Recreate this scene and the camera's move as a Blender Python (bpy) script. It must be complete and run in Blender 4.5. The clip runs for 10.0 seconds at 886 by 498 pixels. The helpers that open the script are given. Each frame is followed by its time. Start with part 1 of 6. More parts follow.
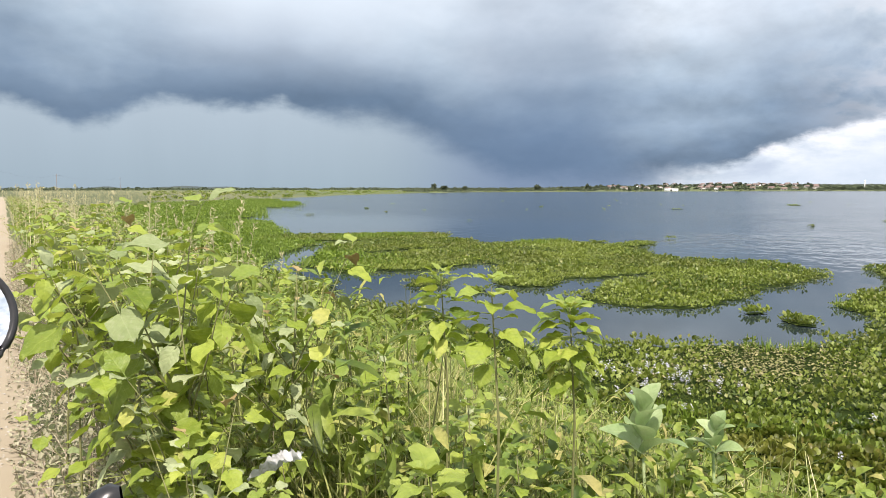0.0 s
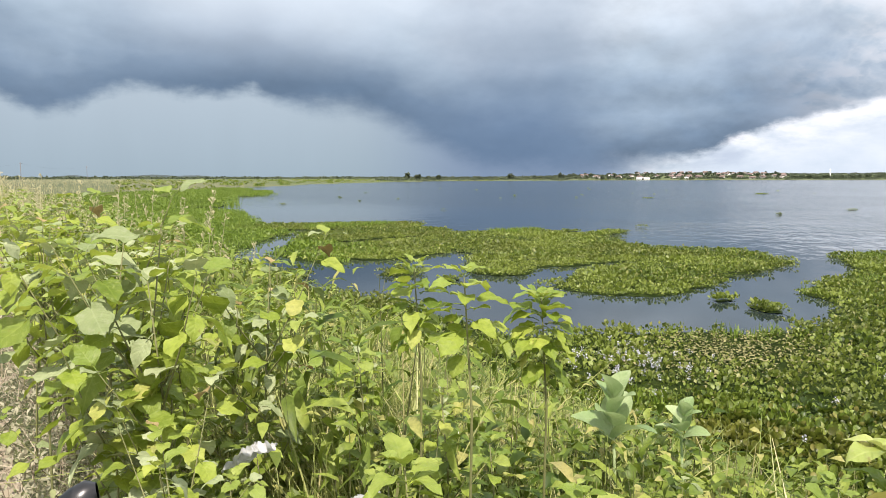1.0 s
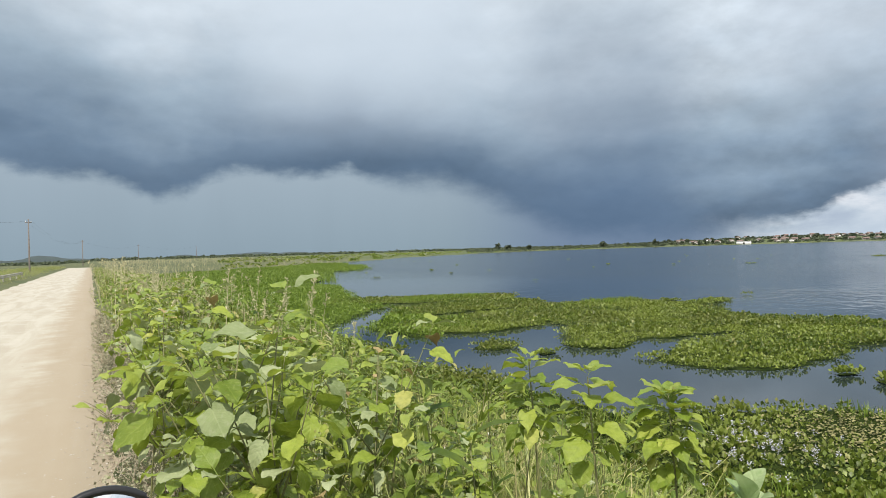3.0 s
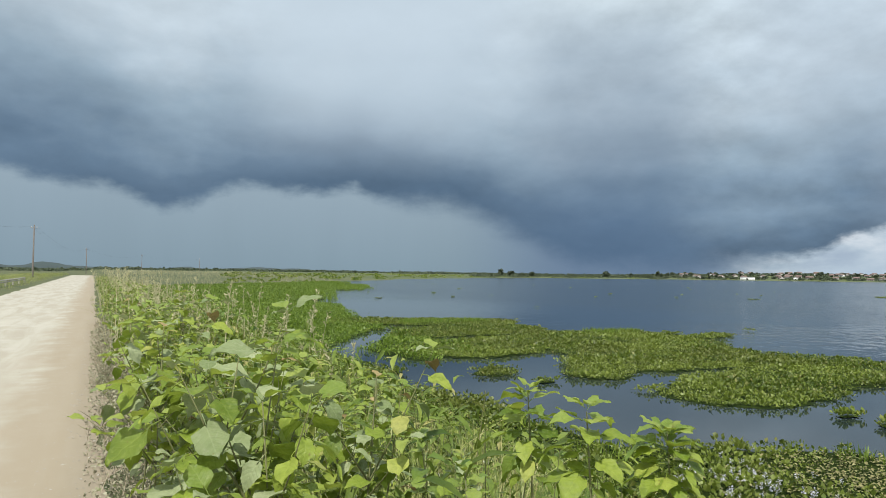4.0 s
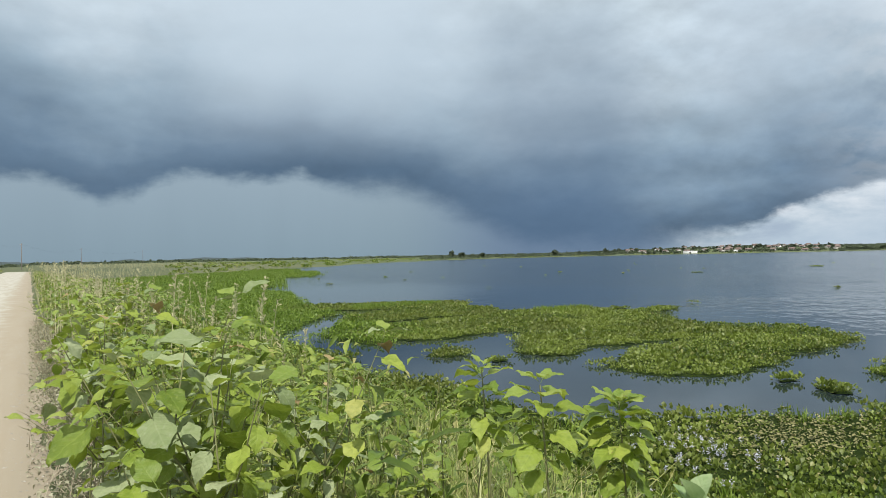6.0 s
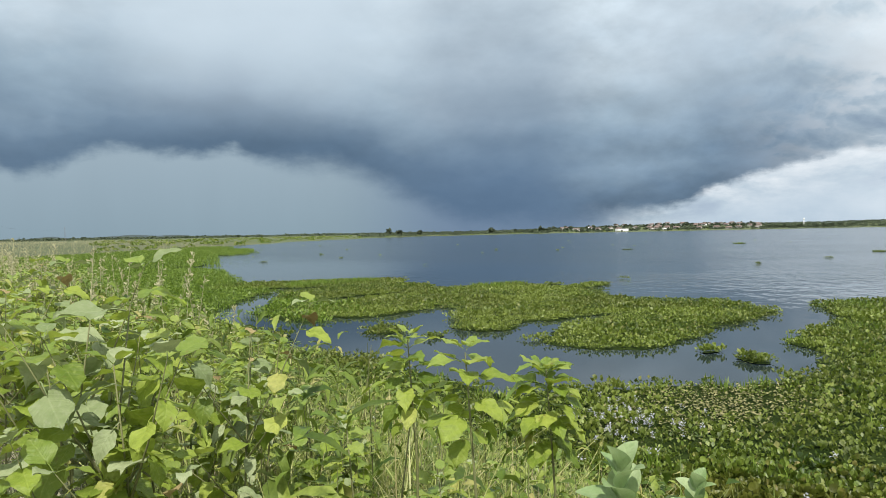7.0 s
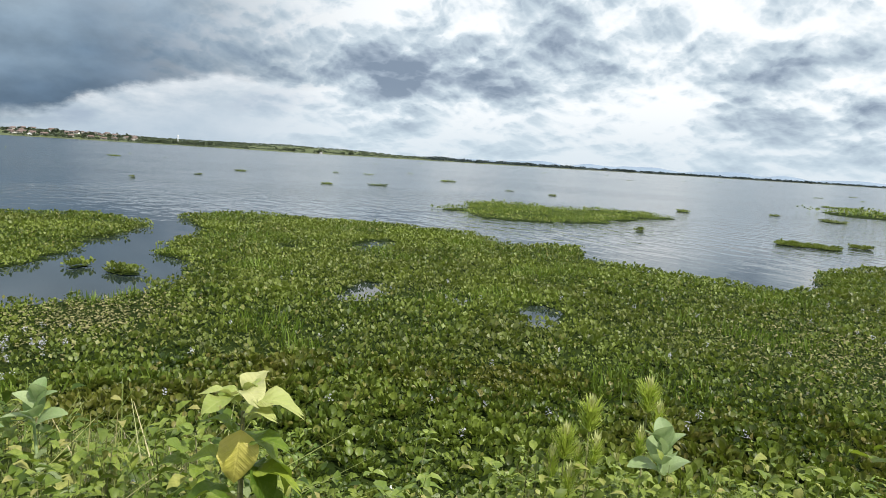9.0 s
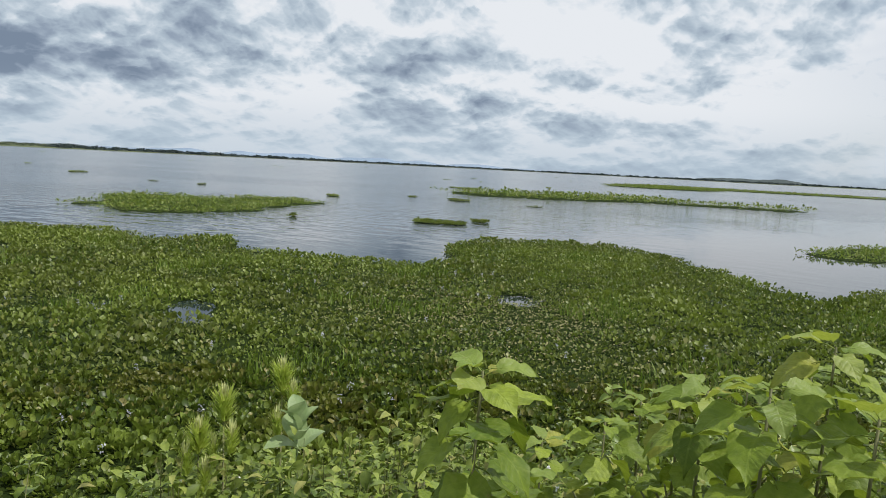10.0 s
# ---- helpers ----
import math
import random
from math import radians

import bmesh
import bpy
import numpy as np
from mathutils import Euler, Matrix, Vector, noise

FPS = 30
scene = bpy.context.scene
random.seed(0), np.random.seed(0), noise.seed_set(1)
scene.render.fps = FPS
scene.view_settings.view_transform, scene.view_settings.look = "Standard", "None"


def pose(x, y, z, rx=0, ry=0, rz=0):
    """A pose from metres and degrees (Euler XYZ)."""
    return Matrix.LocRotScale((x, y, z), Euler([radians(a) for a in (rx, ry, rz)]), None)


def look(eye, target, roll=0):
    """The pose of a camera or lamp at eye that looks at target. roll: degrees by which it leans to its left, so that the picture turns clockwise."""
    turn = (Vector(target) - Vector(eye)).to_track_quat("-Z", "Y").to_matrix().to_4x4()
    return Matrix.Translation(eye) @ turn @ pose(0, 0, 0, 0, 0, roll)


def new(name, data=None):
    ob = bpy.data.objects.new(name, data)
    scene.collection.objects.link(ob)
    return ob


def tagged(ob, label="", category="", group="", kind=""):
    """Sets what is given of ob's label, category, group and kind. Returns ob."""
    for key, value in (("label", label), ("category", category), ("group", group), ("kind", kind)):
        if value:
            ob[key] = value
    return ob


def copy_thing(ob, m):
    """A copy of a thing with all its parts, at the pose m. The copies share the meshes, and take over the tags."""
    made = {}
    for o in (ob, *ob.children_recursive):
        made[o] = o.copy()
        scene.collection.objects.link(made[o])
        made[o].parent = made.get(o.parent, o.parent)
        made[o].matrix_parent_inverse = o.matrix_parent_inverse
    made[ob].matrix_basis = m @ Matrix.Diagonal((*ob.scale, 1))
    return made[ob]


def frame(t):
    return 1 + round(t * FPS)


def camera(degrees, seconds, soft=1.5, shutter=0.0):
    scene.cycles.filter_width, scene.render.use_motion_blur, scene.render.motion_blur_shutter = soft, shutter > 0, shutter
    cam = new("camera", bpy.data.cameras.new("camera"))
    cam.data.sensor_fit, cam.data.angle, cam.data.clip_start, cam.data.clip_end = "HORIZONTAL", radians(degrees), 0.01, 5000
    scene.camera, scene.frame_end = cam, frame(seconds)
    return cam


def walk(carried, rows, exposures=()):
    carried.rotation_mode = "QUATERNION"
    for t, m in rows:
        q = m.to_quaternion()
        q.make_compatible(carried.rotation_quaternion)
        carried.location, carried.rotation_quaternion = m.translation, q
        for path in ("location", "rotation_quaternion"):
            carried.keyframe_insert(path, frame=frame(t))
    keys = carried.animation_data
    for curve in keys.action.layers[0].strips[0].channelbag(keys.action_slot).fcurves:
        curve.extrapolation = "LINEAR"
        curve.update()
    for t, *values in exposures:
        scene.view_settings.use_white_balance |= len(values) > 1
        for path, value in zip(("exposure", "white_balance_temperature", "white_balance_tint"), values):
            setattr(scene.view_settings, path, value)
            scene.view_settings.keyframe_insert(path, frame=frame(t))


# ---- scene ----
cam = camera(65.5, 10.0, soft=0.5)
PATH = [
    (0, (-0.05, 0.088, 1.631), (1.21, 1.632, 1.458), -0.1),
    (0.5, (-0.049, 0.074, 1.637), (1.184, 1.635, 1.436), -0.2),
    (1, (-0.056, 0.077, 1.639), (1.259, 1.569, 1.434), -0.1),
    (1.5, (-0.054, 0.095, 1.646), (1.167, 1.671, 1.488), -1.3),
    (2, (-0.058, 0.125, 1.671), (1.144, 1.71, 1.463), 0.2),
    (2.5, (-0.067, 0.155, 1.694), (1.057, 1.808, 1.634), -0.7),
    (2.7, (-0.073, 0.157, 1.701), (1.039, 1.819, 1.679), -1.7),
    (3.8, (-0.068, 0.178, 1.705), (1.049, 1.835, 1.753), 0.3),
    (4, (-0.073, 0.164, 1.714), (1.035, 1.828, 1.785), 0.8),
    (4.5, (-0.078, 0.151, 1.722), (1.015, 1.821, 1.838), 1.7),
    (5, (-0.081, 0.125, 1.732), (1.032, 1.783, 1.837), 1.4),
    (5.5, (-0.076, 0.132, 1.718), (1.111, 1.74, 1.78), -0.2),
    (5.7, (-0.073, 0.148, 1.712), (1.131, 1.745, 1.751), -0.6),
    (6.8, (0.009, 0.231, 1.672), (1.313, 1.747, 1.647), -1.8),
    (7, (0.018, 0.217, 1.667), (1.38, 1.681, 1.62), -1.1),
    (7.5, (-0.028, 0.167, 1.664), (1.578, 1.351, 1.523), -0.6),
    (8, (-0.015, 0.182, 1.653), (1.731, 1.133, 1.434), -1.1),
    (8.5, (-0.011, 0.145, 1.639), (1.939, 0.46, 1.325), 0.6),
    (9, (0.007, 0.096, 1.64), (1.989, 0.029, 1.383), 3.6),
    (9.5, (0.022, 0.03, 1.601), (1.927, -0.508, 1.314), 1.3),
    (9.7, (-0.041, 0.003, 1.636), (1.757, -0.824, 1.346), 3.3),
    (10, (-0.056, -0.049, 1.642), (1.664, -1.043, 1.404), 3.0),
]
EXPOSURE = [(0.0, 0.53, 6600, 17), (2.0, 0.50, 6600, 17), (2.5, 0.30, 6550, 16), (2.7, 0.22, 6500, 15), (4.0, -0.04, 6200, 10), (5.5, -0.04, 6200, 10), (7.0, 0.10, 6280, 10), (8.5, 0.12, 6400, 10), (9.2, -0.02, 6300, 11), (10.0, -0.27, 6200, 12)]
walk(cam, [(t, look(eye, target, roll)) for t, eye, target, roll in PATH], EXPOSURE)

# ---- world, sun, exposure ----
SUN_AZ, SUN_EL = 215.0, 58.0


class Nodes:
    """Small helper that chains shader nodes of one tree."""

    def __init__(self, tree):
        self.tree = tree
        tree.nodes.clear()

    def add(self, kind, **settings):
        n = self.tree.nodes.new(kind)
        for key, value in settings.items():
            if key == "operation":
                n.operation = value
            elif key == "blend_type":
                n.blend_type = value
            elif key == "data_type":
                n.data_type = value
        return n

    def put(self, socket, value):
        if isinstance(value, bpy.types.NodeSocket):
            self.tree.links.new(value, socket)
        elif value is not None:
            socket.default_value = value

    def math(self, operation, a, b=0.0, c=0.0, clamp=False):
        n = self.add("ShaderNodeMath", operation=operation)
        n.use_clamp = clamp
        for s, v in zip(n.inputs, (a, b, c)):
            self.put(s, v)
        return n.outputs[0]

    def step(self, value, lo, hi, out_lo=0.0, out_hi=1.0):
        n = self.add("ShaderNodeMapRange")
        n.interpolation_type = "SMOOTHSTEP"
        for s, v in zip(n.inputs, (value, lo, hi, out_lo, out_hi)):
            self.put(s, v)
        return n.outputs[0]

    def mix(self, factor, a, b, blend="MIX"):
        n = self.add("ShaderNodeMix", data_type="RGBA", blend_type=blend)
        self.put(n.inputs[0], factor)
        for s, v in ((n.inputs[6], a), (n.inputs[7], b)):
            self.put(s, (*v, 1.0) if isinstance(v, tuple) and len(v) == 3 else v)
        return n.outputs[2]

    def scaled(self, colour, factor):
        n = self.tree.nodes.new("ShaderNodeVectorMath")
        n.operation = "SCALE"
        self.put(n.inputs[0], colour)
        self.put(n.inputs["Scale"], factor)
        return n.outputs[0]

    def noise(self, vector, scale, detail=4.0, rough=0.55, distort=0.0):
        n = self.add("ShaderNodeTexNoise")
        self.put(n.inputs["Vector"], vector)
        for key, v in (("Scale", scale), ("Detail", detail), ("Roughness", rough), ("Distortion", distort)):
            n.inputs[key].default_value = v
        return n.outputs["Fac"]

    def ramp(self, value, stops, smooth="LINEAR"):
        n = self.add("ShaderNodeValToRGB")
        n.color_ramp.interpolation = smooth
        el = n.color_ramp.elements
        while len(el) < len(stops):
            el.new(0.5)
        for e, (p, c) in zip(el, stops):
            e.position = p
            e.color = (*c, 1.0) if isinstance(c, tuple) else (c, c, c, 1.0)
        self.put(n.inputs[0], value)
        return n.outputs[0]

    def xyz(self, x, y, z):
        n = self.add("ShaderNodeCombineXYZ")
        for s, v in zip(n.inputs, (x, y, z)):
            self.put(s, v)
        return n.outputs[0]


def build_world():
    w = bpy.data.worlds.new("storm_sky")
    scene.world = w
    w.use_nodes = True
    k = Nodes(w.node_tree)
    d = k.add("ShaderNodeTexCoord").outputs["Generated"]
    sep = k.add("ShaderNodeSeparateXYZ")
    k.put(sep.inputs[0], d)
    x, y, z = sep.outputs
    az = k.math("MULTIPLY", k.math("ARCTAN2", x, y), 180 / math.pi)
    el = k.math("MULTIPLY", k.math("ARCSINE", z), 180 / math.pi)
    # cloud fields over bearing and elevation; the shifted copy gives lit tops and dark bases
    def billow(sx, sy, seed, scale, detail, lift, warp=0.0):
        a = k.noise(k.xyz(k.math("MULTIPLY", az, sx), k.math("MULTIPLY", el, sy), seed), scale, detail, 0.56, warp)
        c = k.noise(k.xyz(k.math("MULTIPLY", az, sx), k.math("MULTIPLY", k.math("ADD", el, lift), sy), seed), scale, detail, 0.56, warp)
        return a, k.math("SUBTRACT", a, c)

    n_soft, _ = billow(0.045, 0.09, 3.7, 1.0, 4.0, 2.0)
    n_edge, r_edge = billow(0.075, 0.13, 5.3, 1.4, 7.0, 1.3)
    n_puff, r_puff = billow(0.07, 0.16, 9.1, 1.5, 8.0, 1.2, 0.12)
    # lower edge of the storm cloud, in degrees over the azimuth
    edge = k.math("MULTIPLY", k.ramp(k.math("DIVIDE", az, 120.0), [(a / 120.0, e / 10.0) for a, e in (
        (0, 7.2), (2.5, 6.4), (5, 6.0), (7.4, 6.0), (9, 5.3), (11.4, 4.6), (13.4, 4.7), (15, 5.6), (17.3, 6.5), (20.8, 6.3), (24, 6.4), (26.3, 7.0), (28.2, 5.9), (31.6, 5.3), (34, 5.1), (36.5, 4.4), (39, 3.3), (42, 1.9), (45, 0.5),
        (53.5, 0.4), (57, 1.0), (61, 1.5), (62.6, 2.1), (63.8, 2.9), (69, 4.3), (74, 5.2), (80, 4.9), (86, 5.8), (97, 5.3), (106, 5.0), (110, 6.2), (114, 8.0))]), 10.0)
    edge = k.math("ADD", edge, k.math("MULTIPLY", k.math("SUBTRACT", n_edge, 0.5), 1.2))
    edge = k.math("ADD", edge, k.math("MULTIPLY", k.math("SUBTRACT", n_puff, 0.5), 1.0))
    wisp = k.noise(k.xyz(k.math("MULTIPLY", az, 0.5), k.math("MULTIPLY", el, 0.9), 2.0), 1.0, 6.0, 0.6)
    edge = k.math("ADD", edge, k.math("MULTIPLY", k.math("SUBTRACT", wisp, 0.5), 1.5))
    veil = k.math("SUBTRACT", k.step(az, 26.0, 33.0), k.step(az, 52.0, 62.0))
    east = k.step(az, 52.0, 66.0)
    soft = k.math("ADD", k.math("MULTIPLY_ADD", east, -0.4, 0.95), k.math("MULTIPLY", veil, 0.9))
    h = k.math("SUBTRACT", el, edge)
    over = k.step(h, k.math("MULTIPLY", soft, -0.5), soft)
    # storm body: dark slate along its base, paler higher up
    body = k.ramp(k.math("DIVIDE", k.math("ADD", h, k.math("MULTIPLY", k.math("SUBTRACT", n_soft, 0.5), 15.0)), 22.0), [
        (0.0, (0.108, 0.17, 0.245)), (0.14, (0.145, 0.215, 0.295)), (0.38, (0.32, 0.415, 0.49)), (0.66, (0.60, 0.685, 0.735)), (1.0, (0.66, 0.745, 0.775))])
    body = k.scaled(body, k.math("MULTIPLY_ADD", r_edge, k.step(az, 30.0, 70.0, 0.55, 1.3), 1.0))
    core = k.math("MULTIPLY", k.step(az, 34.0, 47.0), k.math("SUBTRACT", 1.0, k.step(az, 50.0, 58.0)))
    core = k.math("MULTIPLY", core, k.math("SUBTRACT", 1.0, k.step(el, 6.0, 18.0)))
    body = k.mix(k.math("MULTIPLY", core, 0.62), body, (0.10, 0.165, 0.26))
    shade = k.math("MULTIPLY", k.math("SUBTRACT", k.step(az, 38.0, 44.0), k.step(az, 50.0, 57.0)), k.math("SUBTRACT", k.step(el, 7.0, 11.0), k.step(el, 17.0, 23.0)))
    body = k.mix(k.math("MULTIPLY", shade, 0.5), body, (0.25, 0.325, 0.40))
    west = k.math("SUBTRACT", 1.0, k.step(k.math("ADD", az, k.math("MULTIPLY", n_soft, 14.0)), 0.0, 22.0))
    body = k.mix(k.math("MULTIPLY", k.math("MULTIPLY", west, k.step(el, 12.0, 22.0)), 0.3), body, (0.22, 0.27, 0.29))
    glow = k.math("MULTIPLY", k.math("MULTIPLY", k.step(az, 12.0, 24.0), k.math("SUBTRACT", 1.0, k.step(az, 32.0, 46.0))), k.step(el, 7.0, 16.0))
    body = k.mix(k.math("MULTIPLY", glow, 0.75), body, (0.60, 0.69, 0.75))
    torn = k.math("MULTIPLY", k.math("MULTIPLY", k.step(az, 54.0, 62.0), k.math("SUBTRACT", 1.0, k.step(az, 67.0, 75.0))), k.step(el, 6.0, 13.0))
    body = k.mix(k.math("MULTIPLY", torn, 0.42), body, (0.50, 0.585, 0.66))
    # rain curtain under the western base, bright cumulus under the eastern one
    streak = k.noise(k.xyz(k.math("MULTIPLY", az, 0.16), k.math("MULTIPLY", el, 0.03), 1.0), 1.0, 4.0)
    rain = k.ramp(k.math("DIVIDE", el, 10.0), [(0.0, (0.25, 0.335, 0.385)), (0.5, (0.305, 0.39, 0.445)), (1.0, (0.36, 0.445, 0.50))])
    rain = k.scaled(rain, k.step(streak, 0.2, 0.8, 0.97, 1.03))
    shaft = k.math("MULTIPLY", k.step(az, 33.0, 45.0), k.math("SUBTRACT", 1.0, k.step(az, 54.0, 61.0)))
    rain = k.mix(k.math("MULTIPLY", shaft, 0.85), rain, (0.15, 0.215, 0.315))
    cum = k.ramp(k.math("ADD", n_puff, k.math("MULTIPLY", r_puff, 0.9)), [(0.28, (0.40, 0.48, 0.57)), (0.44, (0.50, 0.585, 0.65)), (0.58, (0.65, 0.71, 0.75)), (0.76, (0.82, 0.85, 0.865))])
    low = k.math("SUBTRACT", 1.0, k.step(h, -3.2, -0.4))
    cum = k.mix(k.math("MULTIPLY", low, 0.72), cum, (0.49, 0.585, 0.665))
    under = k.mix(k.step(az, 52.0, 64.0), rain, cum)
    # broken deck further east and behind
    rise = k.math("MULTIPLY", k.math("LOGARITHM", k.math("ADD", k.math("MAXIMUM", el, 0.0), 11.0), math.e), 2.7)

    def heap(lift):
        level = k.math("ADD", rise, lift)
        spot = k.xyz(k.math("MULTIPLY", az, 0.085), level, 7.3)
        wide = k.noise(spot, 0.9, 2.0, 0.45)
        fine = k.noise(spot, 2.4, 7.0, 0.55)
        cells = k.add("ShaderNodeTexVoronoi")
        cells.inputs["Scale"].default_value, cells.inputs["Detail"].default_value, cells.inputs["Roughness"].default_value = 1.9, 4.0, 0.55
        bent = k.add("ShaderNodeVectorMath")
        bent.operation = "ADD"
        k.put(bent.inputs[0], spot)
        k.put(bent.inputs[1], k.xyz(k.math("MULTIPLY", fine, 0.35), k.math("MULTIPLY", fine, -0.35), 0.0))
        k.put(cells.inputs["Vector"], bent.outputs[0])
        puff = k.math("SUBTRACT", 0.5, cells.outputs["Distance"])
        return k.math("ADD", k.math("MULTIPLY", wide, 0.66), k.math("ADD", k.math("MULTIPLY", fine, 0.17), k.math("MULTIPLY", puff, 0.20)))

    thick = heap(0.0)
    lit = k.math("SUBTRACT", thick, heap(0.09))
    grey = k.math("MULTIPLY", k.math("SUBTRACT", k.step(az, 65.0, 74.0), k.step(az, 106.0, 114.0)), k.math("SUBTRACT", k.step(el, 3.0, 6.0), k.step(el, k.step(az, 82.0, 96.0, 11.0, 8.0), k.step(az, 82.0, 96.0, 17.0, 11.5))))
    white = k.math("MULTIPLY", k.step(az, 112.0, 128.0), k.math("SUBTRACT", k.step(el, 4.4, 5.4), k.step(el, 9.0, 15.0)))
    tone = k.math("MULTIPLY_ADD", lit, 5.2, k.math("MULTIPLY_ADD", k.math("SUBTRACT", thick, 0.5), -2.7, 0.29))
    tone = k.math("ADD", tone, k.math("MULTIPLY_ADD", grey, -0.26, k.math("MULTIPLY", white, 0.07)))
    broken = k.ramp(tone, [(0.05, (0.24, 0.305, 0.39)), (0.28, (0.36, 0.435, 0.52)), (0.50, (0.53, 0.625, 0.69)), (0.66, (0.68, 0.765, 0.81)), (0.80, (0.87, 0.92, 0.935)), (0.95, (0.98, 1.0, 0.99))])
    haze = k.math("SUBTRACT", 1.0, k.step(el, 0.0, 6.0))
    broken = k.mix(k.math("MULTIPLY", haze, 0.6), broken, (0.56, 0.67, 0.74))
    far_east = k.step(k.math("ABSOLUTE", k.math("SUBTRACT", az, 20.0)), 43.0, 68.0)
    body = k.mix(far_east, body, broken)
    under = k.mix(k.step(az, 70.0, 86.0), under, broken)
    clouds = k.mix(over, under, body)
    behind = k.step(k.math("ABSOLUTE", k.math("SUBTRACT", az, 40.0)), 110.0, 135.0)
    clouds = k.mix(k.math("MULTIPLY", behind, 0.55), clouds, (0.95, 0.96, 0.98))
    # clear gaps behind the road let the blue sky through
    sky = k.add("ShaderNodeTexSky")
    sky.sky_type = "NISHITA"
    sky.sun_disc = False
    sky.sun_elevation, sky.sun_rotation = radians(SUN_EL), radians(SUN_AZ)
    blue = k.mix(1.0, sky.outputs[0], (0.10, 0.10, 0.10), "MULTIPLY")
    gap = k.math("MULTIPLY", k.step(k.math("ABSOLUTE", k.math("SUBTRACT", az, 20.0)), 120.0, 150.0), k.step(n_soft, 0.50, 0.60))
    final = k.mix(k.math("MULTIPLY", gap, 0.55), clouds, blue)
    bg = k.add("ShaderNodeBackground")
    k.put(bg.inputs[0], final)
    bg.inputs[1].default_value = 1.0
    out = k.add("ShaderNodeOutputWorld")
    k.put(out.inputs[0], bg.outputs[0])


build_world()
sun = new("sun", bpy.data.lights.new("sun", "SUN"))
sun.data.energy, sun.data.angle, sun.data.color = 4.8, radians(0.8), (1.0, 0.94, 0.84)
sun.matrix_world = look((60 * math.sin(radians(SUN_AZ)) * math.cos(radians(SUN_EL)), 60 * math.cos(radians(SUN_AZ)) * math.cos(radians(SUN_EL)), 60 * math.sin(radians(SUN_EL))), (0, 0, 0))

# ---- materials ----


def material(name):
    m = bpy.data.materials.new(name)
    m.use_nodes = True
    k = Nodes(m.node_tree)
    out = k.add("ShaderNodeOutputMaterial")
    return m, k, out


def surface(k, out, colour, rough=0.6, bump=None, strength=0.3, distance=0.01, metal=0.0, spec=0.5):
    p = k.add("ShaderNodeBsdfPrincipled")
    k.put(p.inputs["Base Color"], (*colour, 1.0) if isinstance(colour, tuple) else colour)
    k.put(p.inputs["Roughness"], rough)
    p.inputs["Metallic"].default_value = metal
    p.inputs["Specular IOR Level"].default_value = spec
    if bump is not None:
        b = k.add("ShaderNodeBump")
        b.inputs["Strength"].default_value, b.inputs["Distance"].default_value = strength, distance
        k.put(b.inputs["Height"], bump)
        k.put(p.inputs["Normal"], b.outputs[0])
    k.put(out.inputs[0], p.outputs[0])
    return p


